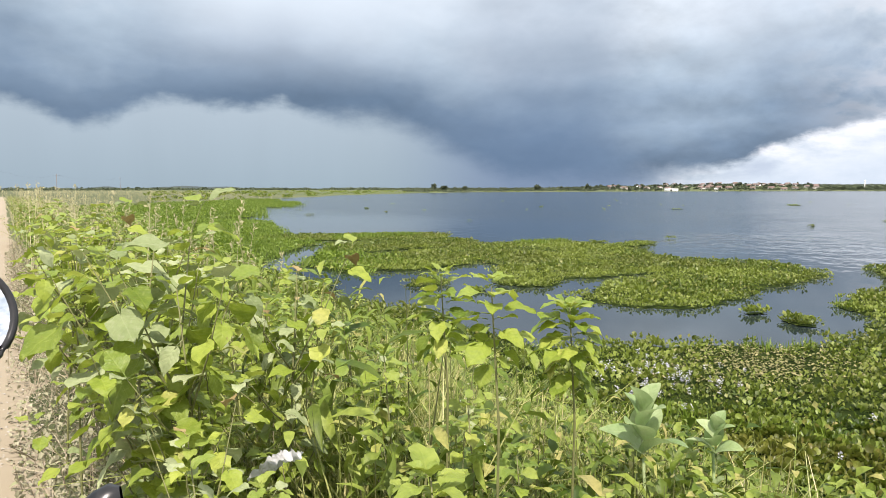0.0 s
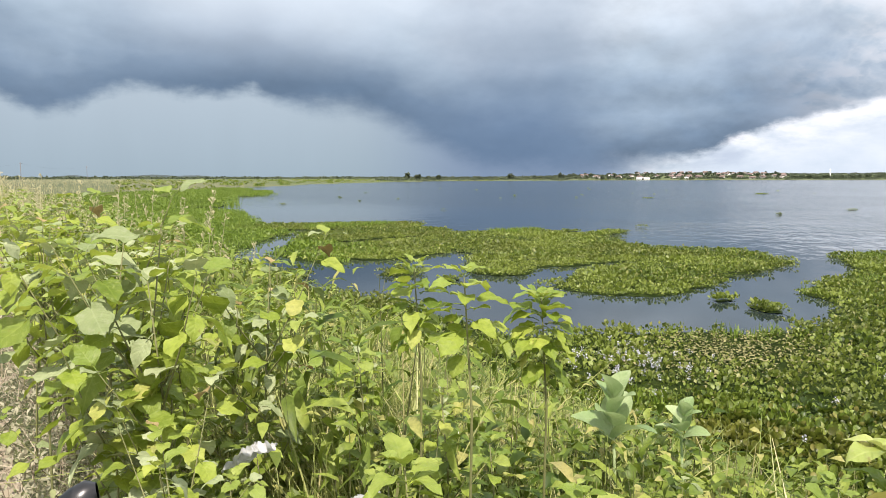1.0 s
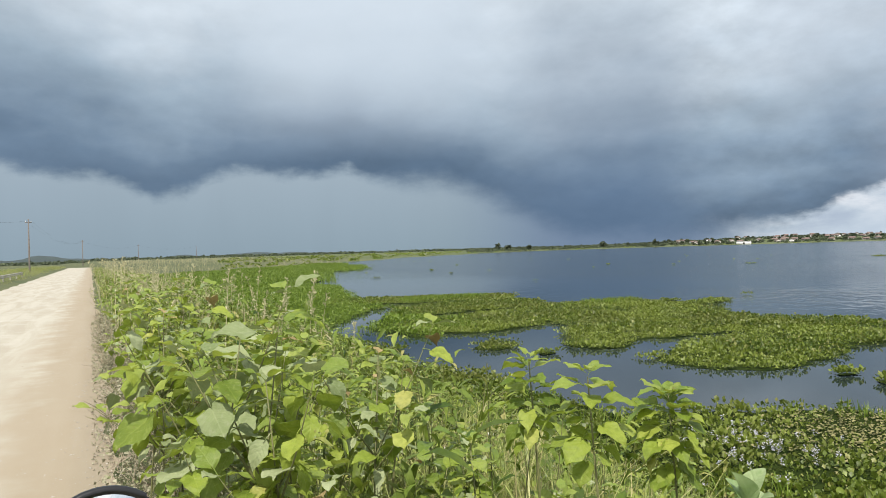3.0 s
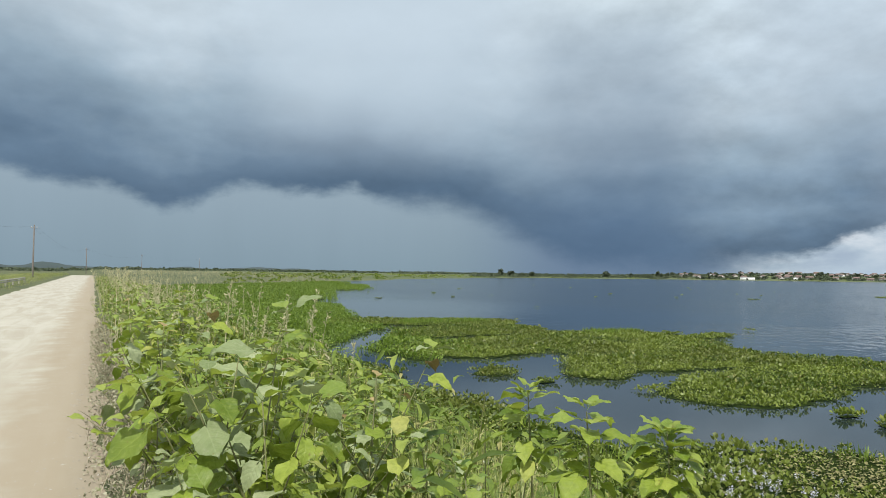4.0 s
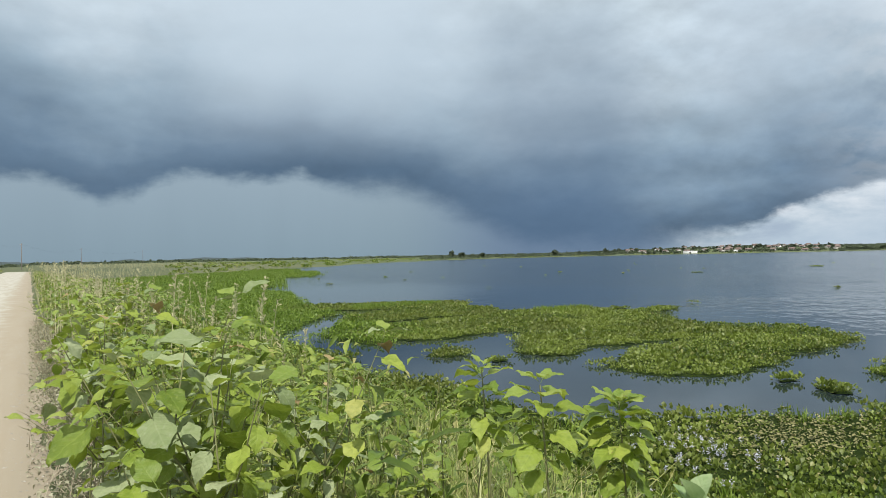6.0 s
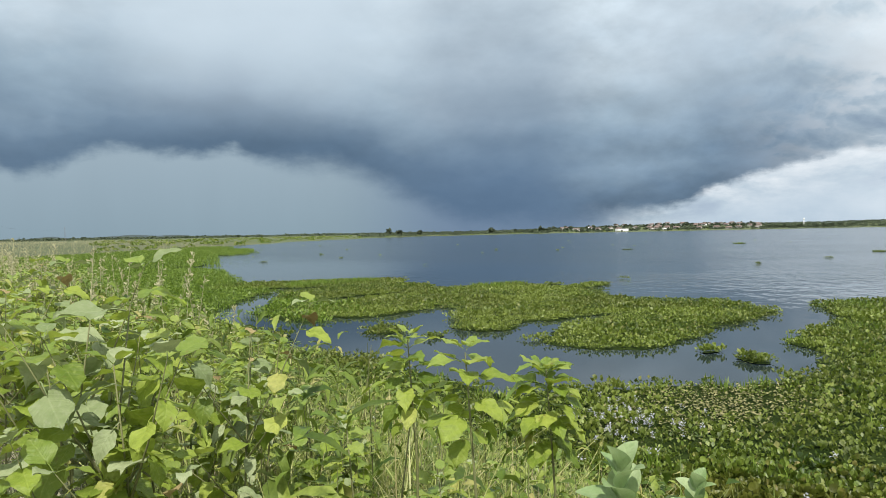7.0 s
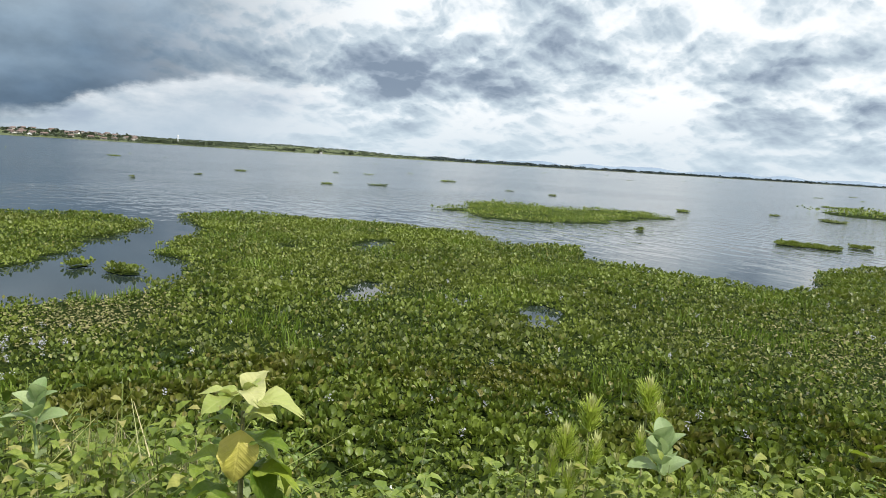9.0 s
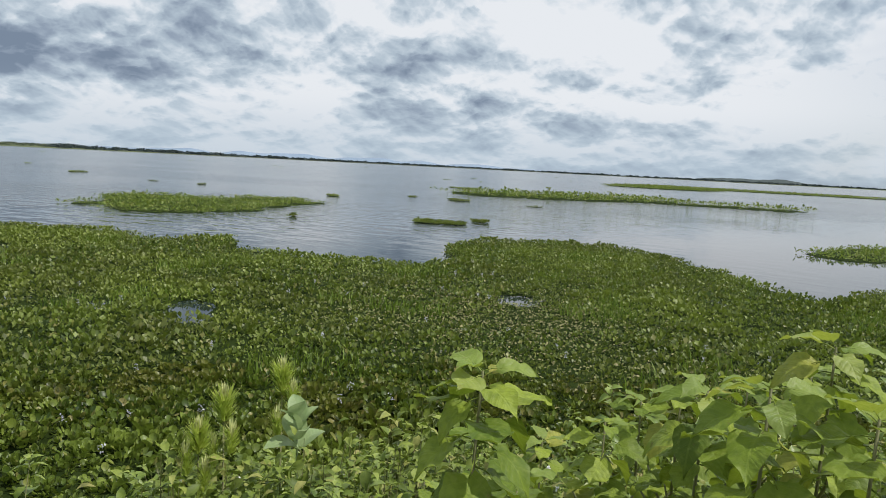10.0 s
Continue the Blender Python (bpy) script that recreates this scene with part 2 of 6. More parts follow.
def leaf_material(name, dark, mid, light, rough=0.5, through_colour=None, clear=0.35, per_object=False, grain=60.0, odd=None, field_colour=None, spec=0.4):
    """Leaf tissue: a tone of its own for each leaf, patches over the plants, fine mottling, and veins where leaves are single."""
    m, k, out = material(name)
    pos = k.add("ShaderNodeNewGeometry")
    pick = k.add("ShaderNodeObjectInfo").outputs["Random"] if per_object else pos.outputs["Random Per Island"]
    stops = [(0.0, dark), (0.45, mid), (0.88, light)] + ([(0.93, odd), (1.0, odd)] if odd else [(1.0, light)])
    col = k.ramp(pick, stops)
    patch = k.noise(pos.outputs["Position"], 0.9, 4.0)
    col = k.mix(k.step(patch, 0.38, 0.68, 0.0, 0.5), col, light)
    if field_colour:
        worn = k.noise(pos.outputs["Position"], 0.33, 5.0, 0.6, 0.4)
        col = k.mix(k.step(worn, 0.46, 0.60, 0.0, 0.65), col, field_colour)
        lush = k.noise(pos.outputs["Position"], 0.21, 3.0, 0.6)
        col = k.mix(k.step(lush, 0.50, 0.62, 0.0, 0.6), col, light)
    blotch = k.noise(pos.outputs["Position"], 14.0, 4.0)
    col = k.mix(k.step(blotch, 0.5, 0.75, 0.0, 0.5), col, dark)
    fine = k.noise(pos.outputs["Position"], grain, 3.0)
    col = k.mix(k.step(fine, 0.4, 0.75, 0.0, 0.35), col, dark)
    height = fine
    if per_object:
        sep = k.add("ShaderNodeSeparateXYZ")
        k.put(sep.inputs[0], k.add("ShaderNodeTexCoord").outputs["Object"])
        side = k.math("ABSOLUTE", sep.outputs[0])
        rib = k.math("SUBTRACT", 1.0, k.step(side, 0.006, 0.022))
        wave = k.math("SINE", k.math("MULTIPLY", k.math("SUBTRACT", sep.outputs[1], k.math("MULTIPLY", side, 0.8)), 52.0))
        vein = k.math("MAXIMUM", rib, k.math("MULTIPLY", k.step(wave, 0.9, 1.0), 0.5))
        spot = k.noise(k.add("ShaderNodeTexCoord").outputs["Object"], 7.0, 5.0, 0.65, 0.5)
        col = k.mix(k.step(spot, 0.50, 0.70, 0.0, 0.55), col, tuple(0.75 * v + 0.03 for v in light))
        eaten = k.noise(pos.outputs["Position"], 38.0, 2.0, 0.5)
        col = k.mix(k.step(eaten, 0.70, 0.76, 0.0, 0.6), col, (0.16, 0.11, 0.04))
        col = k.mix(k.math("MULTIPLY", vein, 0.13), col, tuple(min(1.0, 1.25 * v + 0.03) for v in light))
        height = k.math("ADD", k.math("ADD", fine, spot), k.math("MULTIPLY", k.math("SUBTRACT", k.step(wave, -1.0, 0.6), vein), 0.3))
    p = surface(k, out, col, rough, height, 0.35, 0.006, spec=spec)
    t = k.add("ShaderNodeBsdfTranslucent")
    k.put(t.inputs[0], k.mix(0.6, col, through_colour or light))
    mixer = k.add("ShaderNodeMixShader")
    mixer.inputs[0].default_value = clear
    k.put(mixer.inputs[1], p.outputs[0])
    k.put(mixer.inputs[2], t.outputs[0])
    k.put(out.inputs[0], mixer.outputs[0])
    return m


def plain_material(name, a, b, rough=0.7, scale=8.0, strength=0.3, distance=0.01, metal=0.0, spec=0.5):
    m, k, out = material(name)
    pos = k.add("ShaderNodeNewGeometry").outputs["Position"]
    n = k.noise(pos, scale, 5.0)
    fine = k.noise(pos, scale * 9, 3.0)
    col = k.mix(k.step(n, 0.3, 0.7), a, b)
    col = k.mix(k.step(fine, 0.4, 0.7, 0.0, 0.35), col, tuple(v * 0.7 for v in a))
    surface(k, out, col, rough, fine, strength, distance, metal, spec)
    return m


def ground_material():
    m, k, out = material("bank_soil_and_grass")
    geo = k.add("ShaderNodeNewGeometry")
    pos = geo.outputs["Position"]
    sep = k.add("ShaderNodeSeparateXYZ")
    k.put(sep.inputs[0], pos)
    big = k.noise(pos, 0.03, 5.0)
    mid = k.noise(pos, 0.6, 5.0)
    fine = k.noise(pos, 25.0, 5.0)
    grass = k.mix(k.step(big, 0.35, 0.65), (0.055, 0.075, 0.022), (0.10, 0.115, 0.04))
    meadow = k.mix(k.step(big, 0.35, 0.65), (0.055, 0.09, 0.022), (0.105, 0.135, 0.04))
    grass = k.mix(k.step(sep.outputs[0], 80.0, 190.0), grass, meadow)
    grass = k.mix(k.step(sep.outputs[0], 1150.0, 1500.0), grass, (0.04, 0.055, 0.035))
    grass = k.mix(k.step(mid, 0.4, 0.7, 0, 0.5), grass, (0.16, 0.15, 0.06))
    grass = k.mix(k.step(fine, 0.35, 0.7, 0, 0.6), grass, (0.035, 0.045, 0.015))
    surface(k, out, grass, 0.9, fine, 0.6, 0.03)
    return m


def road_material():
    m, k, out = material("pale_dirt_road")
    pos = k.add("ShaderNodeNewGeometry").outputs["Position"]
    turned = k.add("ShaderNodeMapping")
    turned.inputs["Rotation"].default_value = (0, 0, radians(6.8))
    k.put(turned.inputs[0], pos)
    sep = k.add("ShaderNodeSeparateXYZ")
    k.put(sep.inputs[0], turned.outputs[0])
    across, along = sep.outputs[0], sep.outputs[1]
    streak = k.noise(k.xyz(k.math("MULTIPLY", across, 1.3), k.math("MULTIPLY", along, 0.16), 0.0), 1.6, 5.0, 0.55, 0.6)
    blot = k.noise(pos, 0.9, 5.0, 0.6)
    grit = k.noise(pos, 90.0, 4.0, 0.65)
    col = k.mix(k.step(streak, 0.34, 0.66), (0.345, 0.315, 0.245), (0.415, 0.395, 0.325))
    col = k.mix(k.step(blot, 0.50, 0.72, 0, 0.5), col, (0.47, 0.455, 0.395))
    rough_patch = k.noise(pos, 0.55, 5.0, 0.65, 0.6)
    edge = k.step(k.math("ADD", across, k.math("MULTIPLY", k.math("SUBTRACT", blot, 0.5), 2.0)), -1.35, -0.55)
    col = k.mix(k.math("MULTIPLY", edge, 0.8), col, (0.285, 0.232, 0.155))
    stony = k.math("MULTIPLY", k.step(rough_patch, 0.48, 0.62, 0.25, 1.0), k.step(k.noise(pos, 34.0, 4.0, 0.7), 0.52, 0.68))
    col = k.mix(k.math("MULTIPLY", stony, 0.55), col, (0.30, 0.25, 0.185))
    col = k.mix(k.step(grit, 0.56, 0.72, 0, 0.45), col, (0.335, 0.285, 0.215))
    surface(k, out, col, 0.92, k.math("ADD", grit, k.math("MULTIPLY", blot, 0.8)), 0.3, 0.008)
    return m


def water_material():
    m, k, out = material("dark_lake_water")
    pos = k.add("ShaderNodeNewGeometry").outputs["Position"]
    sep = k.add("ShaderNodeSeparateXYZ")
    k.put(sep.inputs[0], pos)
    run = k.math("ADD", k.math("MULTIPLY", sep.outputs[0], 0.906), k.math("MULTIPLY", sep.outputs[1], 0.42))
    side = k.math("SUBTRACT", k.math("MULTIPLY", sep.outputs[0], 0.42), k.math("MULTIPLY", sep.outputs[1], 0.906))
    ripple = k.noise(pos, 2.6, 3.0, 0.5, 0.4)
    swell = k.noise(k.xyz(k.math("MULTIPLY", run, 0.62), k.math("MULTIPLY", side, 1.25), 0.0), 1.0, 2.0, 0.45, 0.3)
    calm = k.step(k.noise(pos, 0.03, 3.0, 0.5), 0.42, 0.60, 0.35, 1.0)
    shelter = k.step(sep.outputs[0], 21.0, 32.0, 0.05, 1.0)
    windy = k.step(k.math("SUBTRACT", sep.outputs[0], k.math("MULTIPLY", sep.outputs[1], 1.45)), -14.0, 12.0, 0.3, 1.0)
    h = k.math("MULTIPLY", k.math("MULTIPLY", k.math("ADD", ripple, k.math("MULTIPLY", swell, 4.5)), k.math("MULTIPLY", calm, windy)), shelter)
    p = surface(k, out, (0.014, 0.022, 0.026), k.step(sep.outputs[0], 18.0, 60.0, 0.04, 0.14), h, 0.42, 0.07, spec=0.5)
    p.inputs["IOR"].default_value = 1.33
    return m


M_HYACINTH = leaf_material("hyacinth_leaf", (0.010, 0.024, 0.003), (0.050, 0.094, 0.009), (0.21, 0.275, 0.043), 0.42, (0.25, 0.34, 0.03), 0.22, odd=(0.25, 0.22, 0.07), field_colour=(0.15, 0.135, 0.025), spec=0.4)
# Sunlit copy of hyacinth_leaf: light on farther leaf tops is put in its colour.
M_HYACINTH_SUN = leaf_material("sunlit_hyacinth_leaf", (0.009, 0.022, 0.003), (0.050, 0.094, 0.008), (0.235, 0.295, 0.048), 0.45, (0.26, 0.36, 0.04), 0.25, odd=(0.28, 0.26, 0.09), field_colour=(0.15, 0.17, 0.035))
# Brightest hyacinth copy: light on far islands' leaf tops put into the colour.
M_HYACINTH_LIT = leaf_material("lit_island_leaf", (0.055, 0.10, 0.010), (0.14, 0.215, 0.026), (0.28, 0.345, 0.065), 0.5, (0.28, 0.38, 0.05), 0.3, odd=(0.34, 0.31, 0.11))
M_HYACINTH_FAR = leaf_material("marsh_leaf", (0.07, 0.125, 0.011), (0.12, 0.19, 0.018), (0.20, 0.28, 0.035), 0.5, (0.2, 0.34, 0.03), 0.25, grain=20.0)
M_FLOWER = leaf_material("lilac_flower", (0.40, 0.39, 0.50), (0.50, 0.50, 0.58), (0.62, 0.62, 0.68), 0.6, (0.7, 0.7, 0.8))
M_BROAD = leaf_material("broad_leaf", (0.072, 0.125, 0.014), (0.185, 0.26, 0.029), (0.335, 0.395, 0.066), 0.5, (0.42, 0.54, 0.05), 0.30, True, odd=(0.42, 0.41, 0.12), spec=0.3)
M_YOUNG = leaf_material("young_leaf", (0.13, 0.205, 0.03), (0.20, 0.285, 0.045), (0.31, 0.37, 0.08), 0.5, (0.50, 0.58, 0.06), 0.35, True)
M_SUNFLOWER = leaf_material("large_soft_leaf", (0.035, 0.08, 0.008), (0.115, 0.19, 0.016), (0.29, 0.36, 0.04), 0.55, (0.32, 0.43, 0.03), 0.28, True, odd=(0.36, 0.33, 0.07), spec=0.3)
M_BROAD_STUFF = leaf_material("broad_leaf_mass", (0.055, 0.105, 0.016), (0.155, 0.23, 0.036), (0.31, 0.375, 0.085), 0.4, (0.40, 0.52, 0.06), 0.25, odd=(0.40, 0.38, 0.12))
M_HERB = leaf_material("herb_leaf", (0.020, 0.046, 0.006), (0.095, 0.152, 0.018), (0.26, 0.315, 0.06), 0.5, (0.30, 0.42, 0.045), 0.22, odd=(0.34, 0.31, 0.11), spec=0.25)
M_GRASS = leaf_material("grass_blade", (0.07, 0.12, 0.018), (0.20, 0.26, 0.05), (0.42, 0.42, 0.16), 0.45, (0.45, 0.50, 0.1), 0.25, odd=(0.50, 0.43, 0.22))
M_DRY = leaf_material("dry_stalk", (0.16, 0.125, 0.085), (0.30, 0.25, 0.17), (0.46, 0.41, 0.30), 0.75, (0.4, 0.33, 0.2), 0.15)
M_DUSTY = leaf_material("dusty_dead_leaf", (0.17, 0.165, 0.10), (0.29, 0.28, 0.18), (0.42, 0.40, 0.28), 0.8, clear=0.15, odd=(0.20, 0.24, 0.08))
M_ROT = leaf_material("rotting_leaf", (0.10, 0.10, 0.035), (0.19, 0.18, 0.065), (0.30, 0.275, 0.12), 0.7, clear=0.1)
M_SEED = leaf_material("pale_seed_head", (0.36, 0.34, 0.18), (0.46, 0.43, 0.25), (0.56, 0.52, 0.33), 0.7, (0.5, 0.48, 0.28), 0.4)
M_CREAM = leaf_material("cream_bud", (0.48, 0.53, 0.17), (0.62, 0.65, 0.28), (0.76, 0.76, 0.42), 0.6, (0.6, 0.6, 0.25), 0.3)
M_FEATHER = leaf_material("feathery_leaf", (0.26, 0.37, 0.04), (0.40, 0.50, 0.07), (0.54, 0.60, 0.14), 0.5, (0.55, 0.66, 0.1), 0.45)
M_STEM = leaf_material("green_brown_stem", (0.09, 0.11, 0.035), (0.15, 0.16, 0.06), (0.22, 0.22, 0.09), 0.6, clear=0.1)
M_DUSTGREEN = leaf_material("dusty_green_leaf", (0.15, 0.20, 0.075), (0.235, 0.285, 0.13), (0.34, 0.38, 0.21), 0.7, (0.3, 0.38, 0.1), 0.2, True, spec=0.2)
M_CALO = leaf_material("waxy_grey_green_leaf", (0.18, 0.285, 0.10), (0.27, 0.38, 0.155), (0.40, 0.485, 0.25), 0.42, (0.48, 0.60, 0.26), 0.34, True)
M_PALE = leaf_material("pale_cream_young_leaf", (0.30, 0.37, 0.09), (0.42, 0.47, 0.15), (0.54, 0.54, 0.24), 0.5, (0.55, 0.58, 0.15), 0.3, True)
M_WITHER = leaf_material("withered_brown_leaf", (0.15, 0.11, 0.04), (0.27, 0.205, 0.08), (0.40, 0.32, 0.15), 0.75, (0.38, 0.28, 0.10), 0.2, True)
M_YELLOW = leaf_material("yellowed_leaf", (0.44, 0.42, 0.05), (0.54, 0.50, 0.08), (0.58, 0.52, 0.13), 0.5, (0.6, 0.6, 0.08), 0.35, True)
M_BLOOM = leaf_material("yellow_petal", (0.62, 0.46, 0.02), (0.75, 0.58, 0.03), (0.80, 0.66, 0.06), 0.5, (0.8, 0.6, 0.05), 0.2)
# Far-shore foliage, lightened and greyed: air haze is put into these tones.
M_TREE = leaf_material("hazed_tree_foliage", (0.045, 0.062, 0.04), (0.065, 0.088, 0.05), (0.10, 0.125, 0.065), 0.7, clear=0.15, grain=2.0)
M_BARK = plain_material("bark", (0.10, 0.075, 0.05), (0.17, 0.13, 0.09), 0.9)
# Near-black so that the gaps between leaves look shaded; shade put into the colour.
M_MAT_SHADE = plain_material("shaded_mat_litter", (0.012, 0.022, 0.004), (0.028, 0.042, 0.009), 1.0, 3.0, spec=0.05)
M_GROUND = ground_material()
M_ROAD = road_material()
M_WATER = water_material()
M_ROOF = plain_material("clay_roof_tiles", (0.15, 0.11, 0.095), (0.23, 0.165, 0.14), 0.85, 0.8)
M_WALL = plain_material("limewashed_wall", (0.34, 0.32, 0.29), (0.50, 0.48, 0.44), 0.9, 0.5)
M_WALL_WHITE = plain_material("white_wall", (0.80, 0.80, 0.78), (0.86, 0.86, 0.85), 0.8, 0.5)
M_DARK = plain_material("dark_opening", (0.03, 0.03, 0.03), (0.05, 0.045, 0.04), 0.6, 1.0)
M_POLE = plain_material("weathered_pole", (0.12, 0.105, 0.09), (0.18, 0.16, 0.14), 0.9, 4.0)
M_HILL = plain_material("far_wooded_hill", (0.028, 0.045, 0.045), (0.042, 0.062, 0.058), 0.95, 0.03, 0.2, 0.5)

# ---- geometry helpers ----


def mesh_from(name, verts, tris, mat):
    me = bpy.data.meshes.new(name)
    verts, tris = np.asarray(verts, np.float32), np.asarray(tris, np.int32)
    me.vertices.add(len(verts))
    me.vertices.foreach_set("co", verts.ravel())
    me.loops.add(tris.size)
    me.loops.foreach_set("vertex_index", tris.ravel())
    me.polygons.add(len(tris))
    me.polygons.foreach_set("loop_start", np.arange(len(tris), dtype=np.int32) * 3)
    me.materials.append(mat)
    me.update(calc_edges=True)
    me.shade_smooth()
    return me


def turns(yaw, pitch, roll):
    """Rotation matrices for leaves that lie along +Y with +Z up: roll, then lift by pitch, then turn by yaw (radians)."""
    cy, sy, cp, sp, cr, sr = np.cos(yaw), np.sin(yaw), np.cos(pitch), np.sin(pitch), np.cos(roll), np.sin(roll)
    o, i = np.zeros_like(cy), np.ones_like(cy)
    rz = np.stack([cy, -sy, o, sy, cy, o, o, o, i], -1).reshape(-1, 3, 3)
    rx = np.stack([i, o, o, o, cp, -sp, o, sp, cp], -1).reshape(-1, 3, 3)
    ry = np.stack([cr, o, sr, o, i, o, -sr, o, cr], -1).reshape(-1, 3, 3)
    return rz @ rx @ ry


def scatter(template, mats, locs, sizes):
    """Copies of a template (verts, tris) with the turns, places and sizes given, as one pair of arrays."""
    v, f = template
    out = np.einsum("nij,vj->nvi", mats, v) * np.asarray(sizes).reshape(-1, 1, 1) + locs[:, None, :]
    tris = f[None] + (np.arange(len(locs)) * len(v))[:, None, None]
    return out.reshape(-1, 3), tris.reshape(-1, 3)


def joined(pairs):
    vs, fs, base = [], [], 0
    for v, f in pairs:
        vs.append(v), fs.append(f + base)
        base += len(v)
    return np.concatenate(vs), np.concatenate(fs)


def leaf_shape(width, rows=4, fold=0.12, droop=0.25, full=0.55, wave=0.0, cols=1, ragged=0.0, seed=0):
    """A pointed oval leaf 1 long along +Y: folded along its rib, arched and drooping to the tip, with waved edges."""
    v, f = [], []
    n = 2 * cols + 1
    r = random.Random(seed)
    peak = full / (full + 0.95)
    top = peak ** full * (1 - peak) ** 0.95
    for i in range(rows + 1):
        t = i / rows
        w = width * (max(t, 0) ** full * (1 - t) ** 0.95) / top
        z = -droop * t * t + 0.08 * math.sin(math.pi * t)
        sides = (1 + r.uniform(-ragged, ragged), 1 + r.uniform(-ragged, ragged))
        for j in range(n):
            s = (j - cols) / cols * sides[j > cols]
            edge = abs(s) * w / 2
            v.append((s * w / 2, t + 0.05 * edge, z + fold * edge * 2 * (1 - 0.45 * abs(s)) + wave * math.sin(9 * t + 2 * s) * abs(s)))
    for i in range(rows):
        for j in range(n - 1):
            a = i * n + j
            if i > 0:
                f.append((a, a + 1, a + n + 1))
            if i < rows - 1:
                f.append((a, a + n + 1, a + n))
            elif i == 0:
                f.append((a, a + n + 1, a + n))
    return np.array(v, float), np.array(f, int)


def blade_shape(bend=0.5, width=0.03, rows=3):
    v, f = [], []
    for i in range(rows + 1):
        t = i / rows
        w = width * (1 - t ** 1.5) + 0.002
        v += [(-w / 2, bend * t * t, t * (1 - 0.35 * bend * t)), (w / 2, bend * t * t, t * (1 - 0.35 * bend * t))]
    for i in range(rows):
        a = 2 * i
        f += [(a, a + 1, a + 3), (a, a + 3, a + 2)]
    return np.array(v, float), np.array(f, int)


def hyacinth_shape(blade, lean, width, stalk=True):
    """One water hyacinth leaf 1 high: a thin stalk and an upright spoon-shaped blade, folded along its rib."""
    up = np.array([0, 0.8 * lean, 1.0])
    up = up / np.linalg.norm(up)
    front = np.array([0, -up[2], up[1]])
    foot = np.array([0, 0.20 * lean, 0.58])
    side = np.array([width / 2, 0, 0])
    belly = foot + up * blade * 0.55 + front * 0.10 * blade
    v = [foot, belly + side, foot + up * blade, belly - side, foot + up * blade * 0.55 - front * 0.08 * blade]
    f = [(0, 1, 4), (1, 2, 4), (2, 3, 4), (3, 0, 4)]
    if stalk:
        v += [np.array([-0.02, 0, 0]), np.array([0.02, 0, 0])]
        f.append((5, 6, 0))
    return np.array(v, float), np.array(f, int)


def tube(points, radii, sides=6):
    """A tapered tube along a line of points, as arrays."""
    pts = [Vector(p) for p in points]
    v, f = [], []
    for i, p in enumerate(pts):
        d = (pts[min(i + 1, len(pts) - 1)] - pts[max(i - 1, 0)]).normalized()
        a = d.orthogonal().normalized()
        b = d.cross(a)
        for j in range(sides):
            t = 2 * math.pi * j / sides
            v.append(p + (a * math.cos(t) + b * math.sin(t)) * radii[i])
    for i in range(len(pts) - 1):
        for j in range(sides):
            p, q = i * sides + j, i * sides + (j + 1) % sides
            f += [(p, q, q + sides), (p, q + sides, p + sides)]
    last = (len(pts) - 1) * sides
    f += [(last, last + j, last + j + 1) for j in range(1, sides - 1)]
    return np.array([tuple(p) for p in v]), np.array(f, int)


def box(x0, x1, y0, y1, z0, z1):
    v = np.array([(x, y, z) for x in (x0, x1) for y in (y0, y1) for z in (z0, z1)], float)
    f = np.array([(0, 1, 3), (0, 3, 2), (4, 6, 7), (4, 7, 5), (0, 4, 5), (0, 5, 1), (2, 3, 7), (2, 7, 6), (0, 2, 6), (0, 6, 4), (1, 5, 7), (1, 7, 3)], int)
    return v, f


def thing(name, label, category, group="", kind="", at=None):
    ob = tagged(new(name), label, category, group, kind)
    if at is not None:
        ob.matrix_basis = at
    return ob


def part(name, pair, mat, parent, label=""):
    me = mesh_from(name, pair[0], pair[1], mat)
    ob = new(name, me)
    ob.parent = parent
    if label:
        ob["label"] = label
    return ob


def mesh_thing(name, pair, mat, label, category, group="", kind=""):
    return tagged(new(name, mesh_from(name, pair[0], pair[1], mat)), label, category, group, kind)


rng = np.random.default_rng(11)


def field(x, y, scale, seed=0.0):
    """A smooth irregular field between about -1 and 1."""
    x, y = np.asarray(x) / scale, np.asarray(y) / scale
    s = seed * 7.31
    return (np.sin(1.7 * x + 2.3 * y + s) + np.sin(-2.9 * x + 1.3 * y + 1.7 * s + 1) + 0.7 * np.sin(4.7 * x + 3.1 * y + s * 0.6 + 2) + 0.6 * np.sin(-3.7 * x + 6.1 * y + s * 2.2)) / 3.3


# ---- plan ----
WATER = -1.40
ROAD_DIR = Vector((math.sin(radians(6.8)), math.cos(radians(6.8)), 0))
ROAD_WIDTH = 5.2


def uv(x, y):
    """Along the road, and out from its lake-side edge."""
    return x * ROAD_DIR.x + y * ROAD_DIR.y, x * ROAD_DIR.y - y * ROAD_DIR.x


def xy(u, v):
    return u * ROAD_DIR.x + v * ROAD_DIR.y, u * ROAD_DIR.y - v * ROAD_DIR.x


def smooth(t):
    t = np.clip(t, 0, 1)
    return t * t * (3 - 2 * t)


